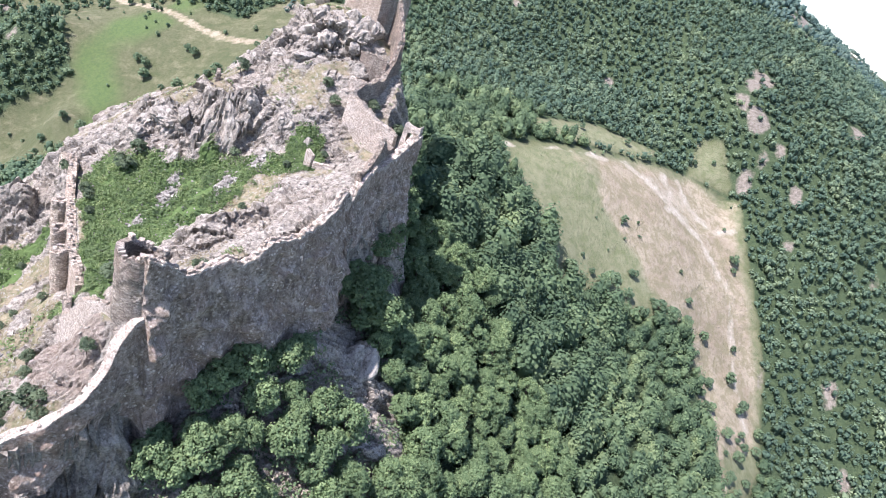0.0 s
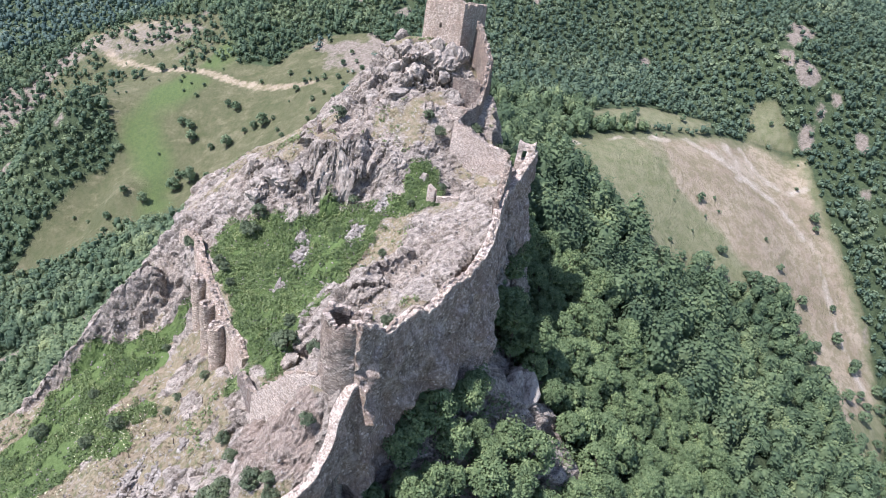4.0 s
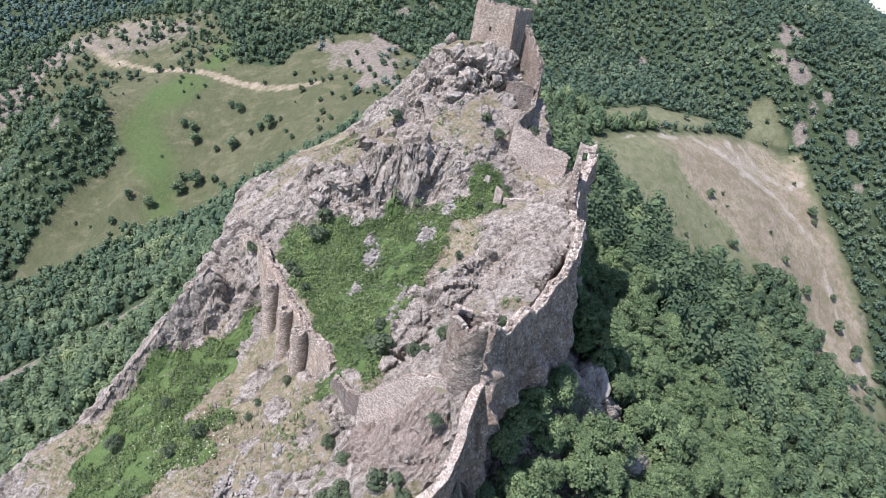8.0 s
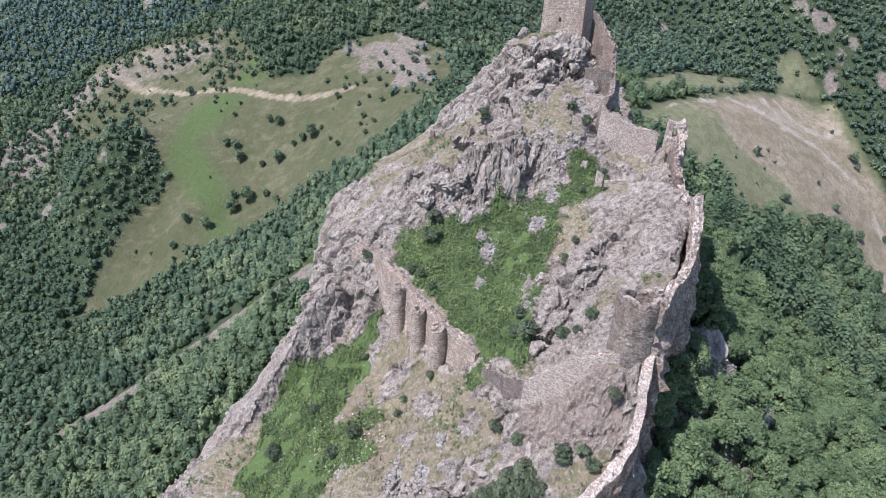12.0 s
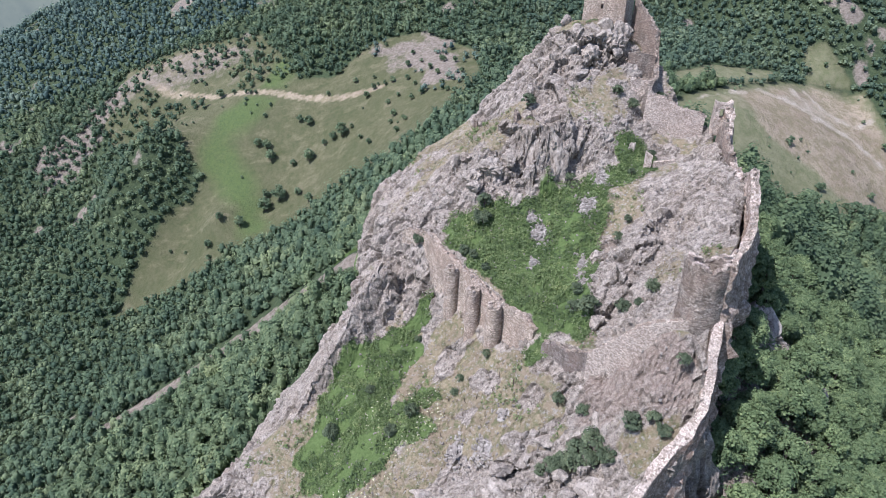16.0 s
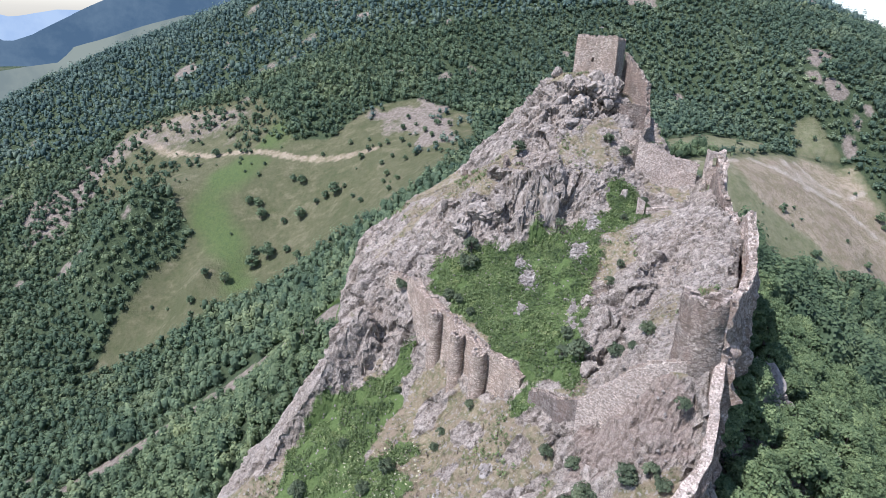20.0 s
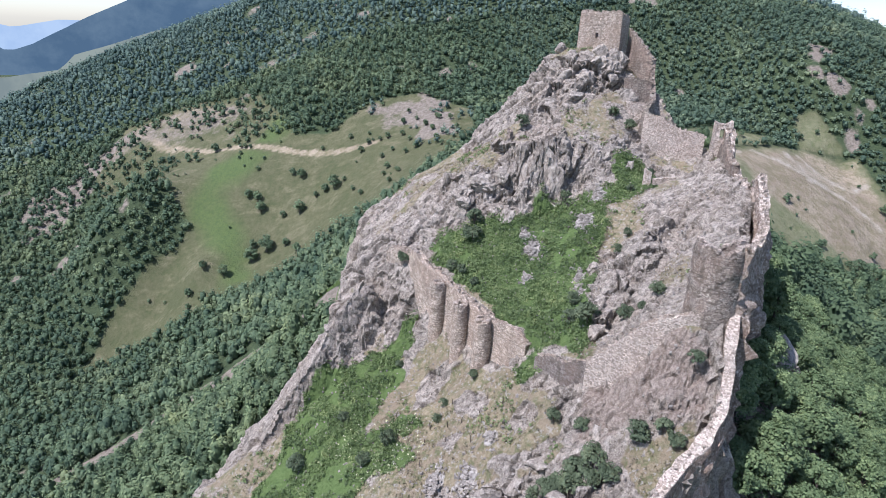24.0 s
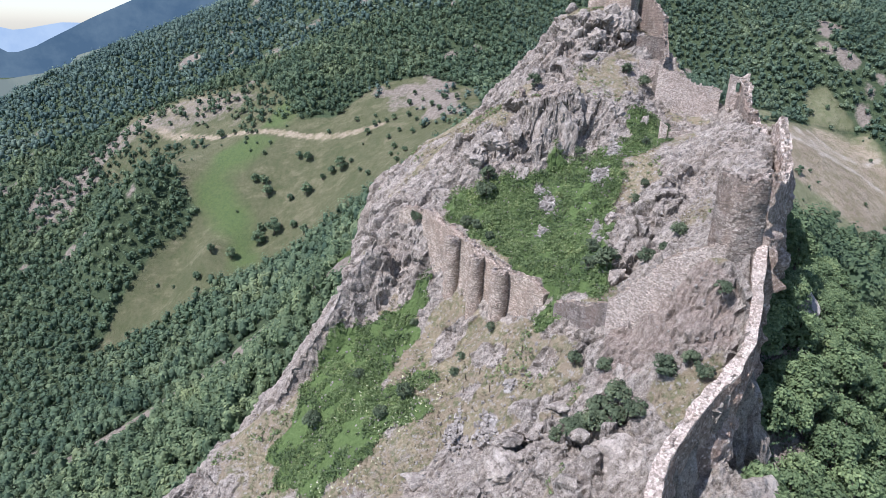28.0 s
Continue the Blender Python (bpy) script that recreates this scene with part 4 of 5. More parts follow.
for side in range(4):
    for i in range(11):
        x = -4.3 + i * 0.86 + h.uniform(-0.2, 0.2)
        turn = math.radians(90 * side)
        px, py = x * math.cos(turn) + 4.1 * math.sin(turn), x * math.sin(turn) - 4.1 * math.cos(turn)
        z = (11.5, 10.9, 10.8, 11.1)[side] + h.uniform(-0.25, 0.45)
        part("stone", CREST_STONES[h.randint(6)], keep, "", pose(px * 0.96, py * 0.96 + 4.5, z, 0, 0, 90 * side + h.uniform(-12, 12)) @ Matrix.Diagonal((h.uniform(0.6, 1.0), 0.8, h.uniform(0.4, 1.0), 1)))
tagged(keep, "square roofless stone keep on the summit boulders", "tower")


# ---- the round turret and the buttresses ----
def drum(r0, r1, z0, z1, mat, seed, thick=0.8, arc=(0, 360), sag=0.8, step=0.45):
    """A hollow drum of masonry with a broken crest; arc in degrees."""
    a0, a1 = radians(arc[0]), radians(arc[1])
    closed = arc[1] - arc[0] >= 360
    n = max(int((a1 - a0) * r0 / step), 8)
    a = np.linspace(a0, a1, n + (0 if closed else 1), endpoint=not closed)
    rows = int((z1 - z0) / step) + 2
    v = np.linspace(0, 1, rows)
    crest = rough(np.cos(a) * 3, np.sin(a) * 3 + seed * 7, 2.0, 4, seed) * sag
    ring = []
    for inner in (False, True):
        for w in (v if not inner else v[::-1]):
            z = z0 + (z1 - z0) * w + crest * w ** 3
            r = r0 + (r1 - r0) * w - (thick if inner else 0) + rough(a * r0, z + 40 * inner, 1.5, 4, seed) * 0.25
            ring.append(np.stack([np.cos(a) * r, np.sin(a) * r, z], 1))
    V = np.stack(ring, 1)
    m_, na, faces = V.shape[1], len(a), []
    i = np.arange(na if closed else na - 1)
    nxt = (i + 1) % na
    for j in range(m_):
        k2 = (j + 1) % m_
        faces.append(np.stack([i * m_ + j, nxt * m_ + j, nxt * m_ + k2, i * m_ + k2], 1))
    if not closed:
        for end in (0, na - 1):
            for j in range(rows - 1):
                q = [j, j + 1, m_ - 2 - j, m_ - 1 - j]
                faces.append(np.array([[end * m_ + t for t in (q[::-1] if end else q)]]))
    return mesh_of("drum", V.reshape(-1, 3), np.concatenate(faces), mat)


turret = new("round_turret")
turret.matrix_world = pose(-20.6, 48.6, 15)
rim = part("drum", drum(3.0, 2.7, 0, 12.2, WALL_MAT, 51, 0.8, (0, 360), 1.6), turret, "hollow round stone drum with a broken rim")
g = np.random.RandomState(52)
for i in range(34):
    a = i * 2 * math.pi / 34 + g.uniform(-0.05, 0.05)
    z = 12.2 + float(rough(np.array([math.cos(a) * 3]), np.array([math.sin(a) * 3 + 51 * 7]), 2.0, 4, 51)[0]) * 1.6
    for tier in range(g.randint(1, 3) if i % 9 < 6 else 0):
        part("stone", CREST_STONES[g.randint(3)], rim, "", pose(math.cos(a) * 2.25, math.sin(a) * 2.25, z + 0.12 + tier * 0.40, g.uniform(-8, 8), g.uniform(-8, 8), math.degrees(a) + g.uniform(-15, 15)) @ Matrix.Diagonal((0.8, g.uniform(0.4, 0.6), 0.42, 1)))
tagged(turret, "round roofless stone turret at the corner of the walls", "tower")
for bx, by, bt, r in ((-48.9, 80.6, 9.6, 1.35), (-45.7, 75.2, 8.3, 1.3), (-42.7, 70.8, 7.7, 1.4)):
    b = new("wall_buttress")
    b.matrix_world = pose(bx, by, 0)
    z0 = float(crag(bx - 1.2, by - 0.8)) - 2.5
    rim = part("drum", drum(r * 1.08, r * 0.95, z0, bt, TAN_MAT, int(60 + bx), 1.2, (0, 360), 0.6), b, "")
    for i in range(8):
        a = i * 0.785 + g.uniform(-0.2, 0.2)
        part("stone", CREST_STONES[g.randint(6)], rim, "", pose(math.cos(a) * 0.9, math.sin(a) * 0.9, bt + 0.1, 0, 0, g.uniform(0, 360)) @ Matrix.Diagonal((0.7, 0.6, g.uniform(0.4, 0.9), 1)))
    tagged(b, "half-round stone buttress tower against the wall", "tower", "wall buttresses")

# ---- trees and plants ----
def leafy(centre, radii, count, leaf_size, g):
    """Leaf blades on the shells of crowns or clumps: centre (n, 3), radii (n, 3), count blades each. Returns quad corners."""
    n = len(centre)
    d = g.normal(size=(n, count, 3))
    d[..., 2] = np.abs(d[..., 2]) * 1.0 - 0.35
    d /= np.linalg.norm(d, axis=2, keepdims=True)
    p = centre[:, None] + d * radii[:, None] * g.uniform(0.72, 1.06, (n, count, 1))
    nrm = d + g.normal(size=d.shape) * 0.32 + np.array([-0.12, 0, 0.45])
    nrm /= np.linalg.norm(nrm, axis=2, keepdims=True)
    u = np.cross(nrm, g.normal(size=d.shape))
    u /= np.linalg.norm(u, axis=2, keepdims=True) + 1e-9
    v = np.cross(nrm, u)
    s = (leaf_size if np.ndim(leaf_size) else np.full(n, leaf_size))[:, None, None] * g.uniform(0.6, 1.3, (n, count, 1))
    u, v = u * s, v * s * 0.8
    q = np.stack([p - u, p - v * 0.9 + u * 0.2, p + u, p + v], 2)
    return q.reshape(-1, 3)


def blades(name, corners, mat):
    return mesh_of(name, corners, np.arange(len(corners)).reshape(-1, 4), mat)


def tube(path, r0, r1, sides=6):
    """A tapered limb along path (n, 3): vertices and quads."""
    path = np.asarray(path, float)
    n = len(path)
    a = np.linspace(0, 2 * math.pi, sides, endpoint=False)
    V = []
    for i, p in enumerate(path):
        d = path[min(i + 1, n - 1)] - path[max(i - 1, 0)]
        d = d / (np.linalg.norm(d) + 1e-9)
        u = np.cross(d, (0.3, 0.9, 0.1))
        u /= np.linalg.norm(u)
        w = np.cross(d, u)
        r = r0 + (r1 - r0) * i / (n - 1)
        V.append(p + (np.cos(a)[:, None] * u + np.sin(a)[:, None] * w) * r)
    V = np.concatenate(V)
    F = [[i * sides + j, i * sides + (j + 1) % sides, (i + 1) * sides + (j + 1) % sides, (i + 1) * sides + j] for i in range(n - 1) for j in range(sides)]
    return V, np.array(F)


def tree_meshes(seed, height, width, clumps, leaves, leaf_size, mat, lump=(0.13, 0.22)):
    """A trunk with limbs, and a crown of leaf clumps round them."""
    g = np.random.RandomState(seed)
    TV, TF = tube([(0, 0, -0.6), (0.1, 0, height * 0.3), (g.uniform(-.3, .3), g.uniform(-.3, .3), height * 0.75)], height * 0.032, height * 0.012)
    c = g.normal(size=(clumps, 3))
    c /= np.linalg.norm(c, axis=1, keepdims=True)
    c *= g.uniform(0.45, 1.0, (clumps, 1)) ** 0.5
    c = c * (width * 0.36, width * 0.36, height * 0.33) + (0, 0, height * 0.60)
    c[:, :2] *= (1.15 - 0.35 * (c[:, 2:3] / height))
    for tip in c[:6]:
        lv, lf = tube([(0, 0, height * 0.3), tip * 0.55 + np.array((0, 0, height * 0.2)), tip], height * 0.014, height * 0.005, 5)
        TV, TF = np.concatenate([TV, lv]), np.concatenate([TF, lf + len(TV)])
    r = g.uniform(*lump, (clumps, 1)) * width * np.array([[1, 1, 0.8]])
    return mesh_of("trunk", TV, TF, BARK_MAT, True), blades("crown", leafy(c, r, leaves, leaf_size, g), mat)


def plant(name, meshes, label, category, group, spots):
    """Trees as things: trunk and crown under each; spots are (x, y, z, scale, turn)."""
    for x, y, z, s, turn in spots:
        m = pose(x, y, z, 0, 0, turn) @ Matrix.Diagonal((s, s, s, 1))
        t = new(name)
        t.matrix_world = m
        part("trunk", meshes[0], t)
        part("crown", meshes[1], t)
        tagged(t, label, category, group)


g = np.random.RandomState(5)
WOOD_KINDS = [tree_meshes(100 + i, 8.0, 7.4, 115, 36, 0.19, LEAF_MAT, (0.06, 0.125)) for i in range(5)]
LONE_KINDS = [tree_meshes(120 + i, 4.6, 4.8, 34, 40, 0.20, WOOD_LEAF_MAT, (0.09, 0.18)) for i in range(3)]
BUSH_KINDS = [tree_meshes(140 + i, 2.4, 3.0, 26, 50, 0.12, BUSH_MAT, (0.09, 0.19)) for i in range(3)]


def scatter(x0, x1, y0, y1, step, seed):
    g = np.random.RandomState(seed)
    X, Y = np.meshgrid(np.arange(x0, x1, step), np.arange(y0, y1, step))
    return np.stack([X.ravel(), Y.ravel()], 1) + g.uniform(-0.42, 0.42, (X.size, 2)) * step


def wooded(p, clear=1.0):
    x, y = p[:, 0], p[:, 1]
    return (open_land(x, y) > 1.0) & (crag(x, y) - land(x, y) < clear) & ((clearing(x, y) > 0.5) | (lattice(np.floor(x * 3), np.floor(y * 3), 5) < 0.25)) & (along(STREAM, x, y) > np.where(x > -100, 3.8, 2.6))


# the wood under the east cliff: single trees
p = scatter(-24, 74, 20, 152, 3.9, 11)
near_wood = wooded(p, 16.0) & (np.hypot((p[:, 0] - 6) / 9.5, (p[:, 1] - 66.5) / 7.5) > 1) & (outside(UPPER, p[:, 0], p[:, 1])[0] > 3.0) & (outside(LOWER, p[:, 0], p[:, 1])[0] > 3.0) & (p[:, 0] > -32 + 0.3 * p[:, 1]) & (p[:, 0] < 20 + 0.42 * p[:, 1])
p = p[near_wood]
p = p[np.argsort(np.hypot(p[:, 0] + 30, p[:, 1] + 5))]
REST, p = p[300:], p[:300]
for x, y in p:
    i = g.randint(5)
    z = float(ground(x, y)) - 0.2
    plant("broadleaf_tree", WOOD_KINDS[i], "leafy green broadleaf tree in the wood under the cliff", "tree", "trees under the cliff", [(x, y, z, g.uniform(0.68, 1.12), g.uniform(0, 360))])
for x, y, s in ((3.5, 75.5, 1.0), (8, 76.5, 1.15), (12.5, 79.5, 1.1), (6, 80.5, 1.05), (1, 78.5, 0.8), (10, 84.5, 1.1), (15, 84, 0.95), (5, 86, 0.9)):
    plant("broadleaf_tree", WOOD_KINDS[g.randint(5)], "leafy green broadleaf tree above the brown outcrop", "tree", "trees under the cliff", [(x, y, float(ground(x, y)) + (3.5 if y < 78 else 1.0), s, g.uniform(0, 360))])

# saplings and brambles between the trees
u = scatter(-24, 74, 22, 150, 1.5, 71)
u = u[wooded(u, 16.0) & (outside(UPPER, u[:, 0], u[:, 1])[0] > 3.5) & (outside(LOWER, u[:, 0], u[:, 1])[0] > 3.5) & (u[:, 0] > -32 + 0.3 * u[:, 1]) & (u[:, 0] < 20 + 0.42 * u[:, 1]) & (np.hypot((u[:, 0] - 6) / 8, (u[:, 1] - 70) / 5) > 1)]
gu = np.random.RandomState(72)
r = gu.uniform(0.7, 1.5, len(u))
tagged(new("undergrowth", blades("undergrowth", leafy(np.stack([u[:, 0], u[:, 1], ground(u[:, 0], u[:, 1]) + r * 0.6], 1), np.stack([r, r, r], 1), 22, 0.24, gu), EAST_LEAF_MAT)),
       "dense green saplings and brambles under the trees", "undergrowth", kind="stuff")

# lone trees on the meadow and on the field
MEADOW_TREES = [(-138, 279, 4.0), (-122, 294, 4.7), (-166, 315, 2.3), (-152, 302, 2.2), (-131, 293, 2.4), (-134, 290, 1.8), (-120, 279, 2.5), (-120, 270, 1.9),
                (-190, 298, 3.5), (-112, 260, 1.6), (-124, 265, 1.6), (-110, 237, 4.5), (-93, 229, 4.8), (-100, 231, 2.7), (-94, 245, 4.0), (-98, 248, 3.0),
                (-79, 231, 5.2), (-83, 232, 3.3), (-68, 216, 2.2), (-111, 219, 5.7), (-105, 220, 6.2), (-111, 224, 3.4), (-97, 217, 3.2), (-92, 210, 3.2),
                (-120, 211, 4.2), (-128, 213, 3.3), (-132, 206, 3.3), (-131, 201, 2.3), (-69, 244, 2.7), (-122, 233, 1.3), (-69, 205, 1.7), (-159, 203, 2.5)]
SLOPE_TREES = [(-47, 227, 2.7), (-56, 234, 1.9), (-66, 247, 2.5), (-86, 255, 2.0), (-112, 242, 4.0), (-116, 244, 3.6), (-151, 217, 1.5), (-144, 214, 1.5), (-58, 245, 2.4),
               (-52, 242, 2.2), (-39, 226, 2.3), (-164, 327, 2.0), (-169, 304, 2.2), (-149, 312, 1.9), (-81, 264, 2.6), (-74, 255, 2.3)]
FIELD_TREES = [(66, 172, 0.9), (77, 178, 2.8), (83, 181, 1.2), (128, 194, 3.8), (107, 170, 2.5), (103, 177, 1.3), (130, 169, 2.3), (129, 160, 4.0), (134, 154, 4.0),
               (124, 140, 3.8), (129, 136, 3.8), (141, 149, 3.6), (86, 155, 3.0), (93, 159, 5.1), (98, 159, 6.0), (106, 163, 4.1), (81, 157, 3.4), (73, 155, 6.2),
               (57, 148, 4.3), (68, 176, 0.8), (72, 166, 0.9), (53, 163, 0.7), (125, 206, 1.5), (128, 191, 2.3), (112, 228, 2.2), (120, 230, 2.0), (60, 212, 2.4), (80, 218, 2.6)]
h = np.random.RandomState(61)
for _ in range(400):
    x, y = h.uniform(-190, -30), h.uniform(200, 328)
    if len(SLOPE_TREES) < 90 and float(outside(MEADOW_EDGE, x, y)[0]) < -1 and (y > 262 + 0.3 * h.normal() * 20 or (x > -100 and x + 0.4 * y > 10 + h.normal() * 8)):
        SLOPE_TREES.append((x, y, h.uniform(0.9, 2.6)))
for _ in range(600):
    x, y = h.uniform(55, 142), h.uniform(116, 180)
    d = float(outside(FIELD_EDGE, x, y)[0])
    if len(FIELD_TREES) < 64 and -11 < d < -0.5 and x + y < 292 and h.uniform() < math.exp(d / 5):
        FIELD_TREES.append((x, y, h.uniform(1.2, 3.4)))
for group, spots, label in (("trees on the meadow", MEADOW_TREES, "lone round green tree standing on the meadow"),
                            ("trees on the slope", SLOPE_TREES, "small green tree on the bare hillside"),
                            ("trees on the field", FIELD_TREES, "green tree on the sloping dry field")):
    for x, y, w in spots:
        plant("lone_tree", LONE_KINDS[g.randint(3)], label, "tree", group, [(x, y, float(land(x, y)) - 0.1, w / 4.0, g.uniform(0, 360))])


# woods too far to count
def crown_core():
    """The lumpy inside of a crown: a cube of two by two faces a side, blown up to a ball."""
    pts, quads = {}, []
    for axis in range(3):
        for side in (-1, 1):
            for a in (-1, 0):
                for b in (-1, 0):
                    q = []
                    for u, v in ((a, b), (a + 1, b), (a + 1, b + 1), (a, b + 1)):
                        p = [0, 0, 0]
                        p[axis], p[(axis + 1) % 3], p[(axis + 2) % 3] = side, u, v
                        q.append(pts.setdefault(tuple(p), len(pts)))
                    quads.append(q if side > 0 else q[::-1])
    v = np.array(list(pts), float)
    return v / np.linalg.norm(v, axis=1, keepdims=True), np.array(quads)


ROUND_CORE = crown_core()
BLOCK_CORE = (np.array([(x, y, z) for z in (-.5, .5) for y in (-.56, .56) for x in (-.56, .56)]), np.array([(0, 2, 3, 1), (4, 5, 7, 6), (0, 1, 5, 4), (2, 6, 7, 3), (0, 4, 6, 2), (1, 3, 7, 5)]))


def woodland(xy, size, count, seed, label, mat=HAZY_LEAF_MAT, blade=0.28, core=None):
    g = np.random.RandomState(seed)
    n = len(xy)
    w = size * g.uniform(0.65, 1.3, n) * 0.5
    h = w * g.uniform(0.9, 2.2, n)
    c = np.stack([xy[:, 0], xy[:, 1], land(xy[:, 0], xy[:, 1]) + h * 0.7], 1)
    cv, cf = core or BLOCK_CORE
    lobe = g.normal(size=(n, len(cv), 1)) * 0.10 + 0.70
    inside = c[:, None] + cv[None] * np.stack([w, w, h], 1)[:, None] * lobe
    shell = leafy(c, np.stack([w, w, h], 1), count, w * blade, g)
    faces = np.concatenate([np.arange(len(shell)).reshape(-1, 4), (cf[None] + (np.arange(n) * len(cv))[:, None, None]).reshape(-1, 4) + len(shell)])
    me = mesh_of("woodland", np.concatenate([shell, inside.reshape(-1, 3)]), faces, mat, np.arange(len(faces)) >= len(shell) // 4)
    # Random tone per tree; cores darker still, painting the shade inside the crown.
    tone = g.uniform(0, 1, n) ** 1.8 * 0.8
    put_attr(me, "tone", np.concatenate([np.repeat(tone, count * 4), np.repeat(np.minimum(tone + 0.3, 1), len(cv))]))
    tagged(new("woodland", me), label, "woodland", kind="stuff")


def in_view(p, wide=47):
    b = np.degrees(np.arctan2(p[:, 0] + 25, p[:, 1] + 12))
    return (b > -wide) & (b < wide + 12)


p = scatter(-330, 330, 20, 335, 2.6, 12)
q = wooded(p) & in_view(p, 53)
shy = outside(ROCKY_WEST, p[:, 0], p[:, 1])[0]
q &= (shy > 2) | (np.random.RandomState(3).uniform(size=len(p)) < 0.6)
in_near = (p[:, 0] > -32 + 0.3 * p[:, 1]) & (p[:, 0] < 20 + 0.42 * p[:, 1]) & (p[:, 0] > -24) & (p[:, 1] < 152) & (p[:, 1] > 20) & (p[:, 0] < 74)
close = np.hypot(p[:, 0] + 35, p[:, 1] + 10) < 205
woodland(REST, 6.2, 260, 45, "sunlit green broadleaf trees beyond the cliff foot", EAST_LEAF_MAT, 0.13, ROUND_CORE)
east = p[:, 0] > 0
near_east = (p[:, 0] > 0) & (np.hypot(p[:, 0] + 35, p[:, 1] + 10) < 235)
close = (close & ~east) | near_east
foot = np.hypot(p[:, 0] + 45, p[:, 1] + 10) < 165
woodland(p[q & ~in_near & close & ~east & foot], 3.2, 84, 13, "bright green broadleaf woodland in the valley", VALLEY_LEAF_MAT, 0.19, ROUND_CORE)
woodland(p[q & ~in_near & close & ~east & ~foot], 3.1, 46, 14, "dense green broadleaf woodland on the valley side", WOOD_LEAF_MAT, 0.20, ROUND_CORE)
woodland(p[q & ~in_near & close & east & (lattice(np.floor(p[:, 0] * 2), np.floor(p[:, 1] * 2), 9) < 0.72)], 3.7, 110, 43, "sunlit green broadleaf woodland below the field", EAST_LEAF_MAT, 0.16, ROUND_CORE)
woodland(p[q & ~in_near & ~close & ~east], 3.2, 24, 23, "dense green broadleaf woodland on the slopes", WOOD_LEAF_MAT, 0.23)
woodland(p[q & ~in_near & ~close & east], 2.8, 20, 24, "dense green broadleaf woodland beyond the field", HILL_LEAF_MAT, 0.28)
p = scatter(-600, 430, 335, 740, 3.6, 14)
p = p[in_view(p, 49) & (clearing(p[:, 0], p[:, 1]) > 0) & (open_land(p[:, 0], p[:, 1]) > 1)]
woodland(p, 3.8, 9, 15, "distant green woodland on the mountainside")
g2 = np.random.RandomState(16)
p = scatter(-68, -24, 222, 276, 3.6, 17)
p = p[(outside(SCAR, p[:, 0], p[:, 1])[0] < 3) & (rough(p[:, 0], p[:, 1], 9, 3, 18) > 0.05) & (g2.uniform(size=len(p)) < 0.8)]
woodland(p, 2.4, 24, 18, "low green scrub on the bare slope")

# nettles and docks in the two yards
p = scatter(-80, -8, 46, 99, 0.42, 19)
x, y = p[:, 0], p[:, 1]
d = np.minimum(np.minimum(outside(YARD_EDGE, x, y)[0], outside(LOW_EDGE, x, y)[0]), outside(GULLY, x, y)[0]) + rough(x, y, 5, 4, 29) * 2.4 + rough(x, y, 3, 3, 28) * 2.2 * (x < -44)
heap = np.min([np.hypot(x - a, y - b) - r for a, b, r in HEAPS], axis=0)
p = p[(d < 0.1) & (heap > 0.1) & (rough(x, y, 2.2, 3, 44) + 0.25 * rough(x, y, 7, 2, 46) > np.where(x < -48, -0.22, -0.5))]
g3 = np.random.RandomState(20)
n = len(p)
tall = 0.34 + 0.75 * rough(p[:, 0], p[:, 1], 2.4, 3, 43) + g3.uniform(0, 0.16, n)
tall = np.clip(tall, 0.06, 1.1)
c = np.stack([p[:, 0], p[:, 1], crag(p[:, 0], p[:, 1]) + tall * 0.6], 1)
weeds = blades("weeds", leafy(c, np.stack([tall * 0 + 0.3, tall * 0 + 0.3, tall], 1), 10, 0.15, g3), WEED_MAT)
put_attr(weeds, "tone", np.repeat(np.clip(0.15 - 0.9 * rough(p[:, 0], p[:, 1], 3.4, 3, 48) + g3.uniform(-0.2, 0.35, n), 0, 1), 40))
tagged(new("weeds", weeds),
       "lush green nettles and docks filling the yards", "weeds", kind="stuff")

# dry grass tussocks on the ledges and slopes of the crag
p = scatter(-92, 2, 34, 122, 0.62, 37)
x, y = p[:, 0], p[:, 1]
i, j = np.clip(((y - 18) / STEP).astype(int), 0, len(ry) - 1), np.clip(((x + 106) / STEP).astype(int), 0, len(rx) - 1)
p = p[(rocky[i, j] < 0.42) & (green_d[i, j] > -0.4) & (over[i, j] > 3) & (rough(x, y, 2.4, 3, 75) > -0.1)]
g4 = np.random.RandomState(38)
c = np.stack([p[:, 0], p[:, 1], crag(p[:, 0], p[:, 1]) + 0.1], 1)
w = g4.uniform(0.12, 0.34, len(p))
tagged(new("dry_grass", blades("dry_grass", leafy(c, np.stack([w, w, w * 1.1], 1), 7, w * 0.42, g4), STRAW_MAT)), "straw-coloured dry grass tussocks on the ledges", "grass", kind="stuff")
q = (rough(p[:, 0], p[:, 1], 5, 3, 76) > 0.16) & (g4.uniform(size=len(p)) < 0.5)
c, w = c[q] + (0, 0, 0.1), w[q] * 1.5
tagged(new("green_tussocks", blades("green_tussocks", leafy(c, np.stack([w, w, w], 1), 14, w * 0.38, g4), WEED_MAT)), "low green herbs among the dry grass", "plants", kind="stuff")

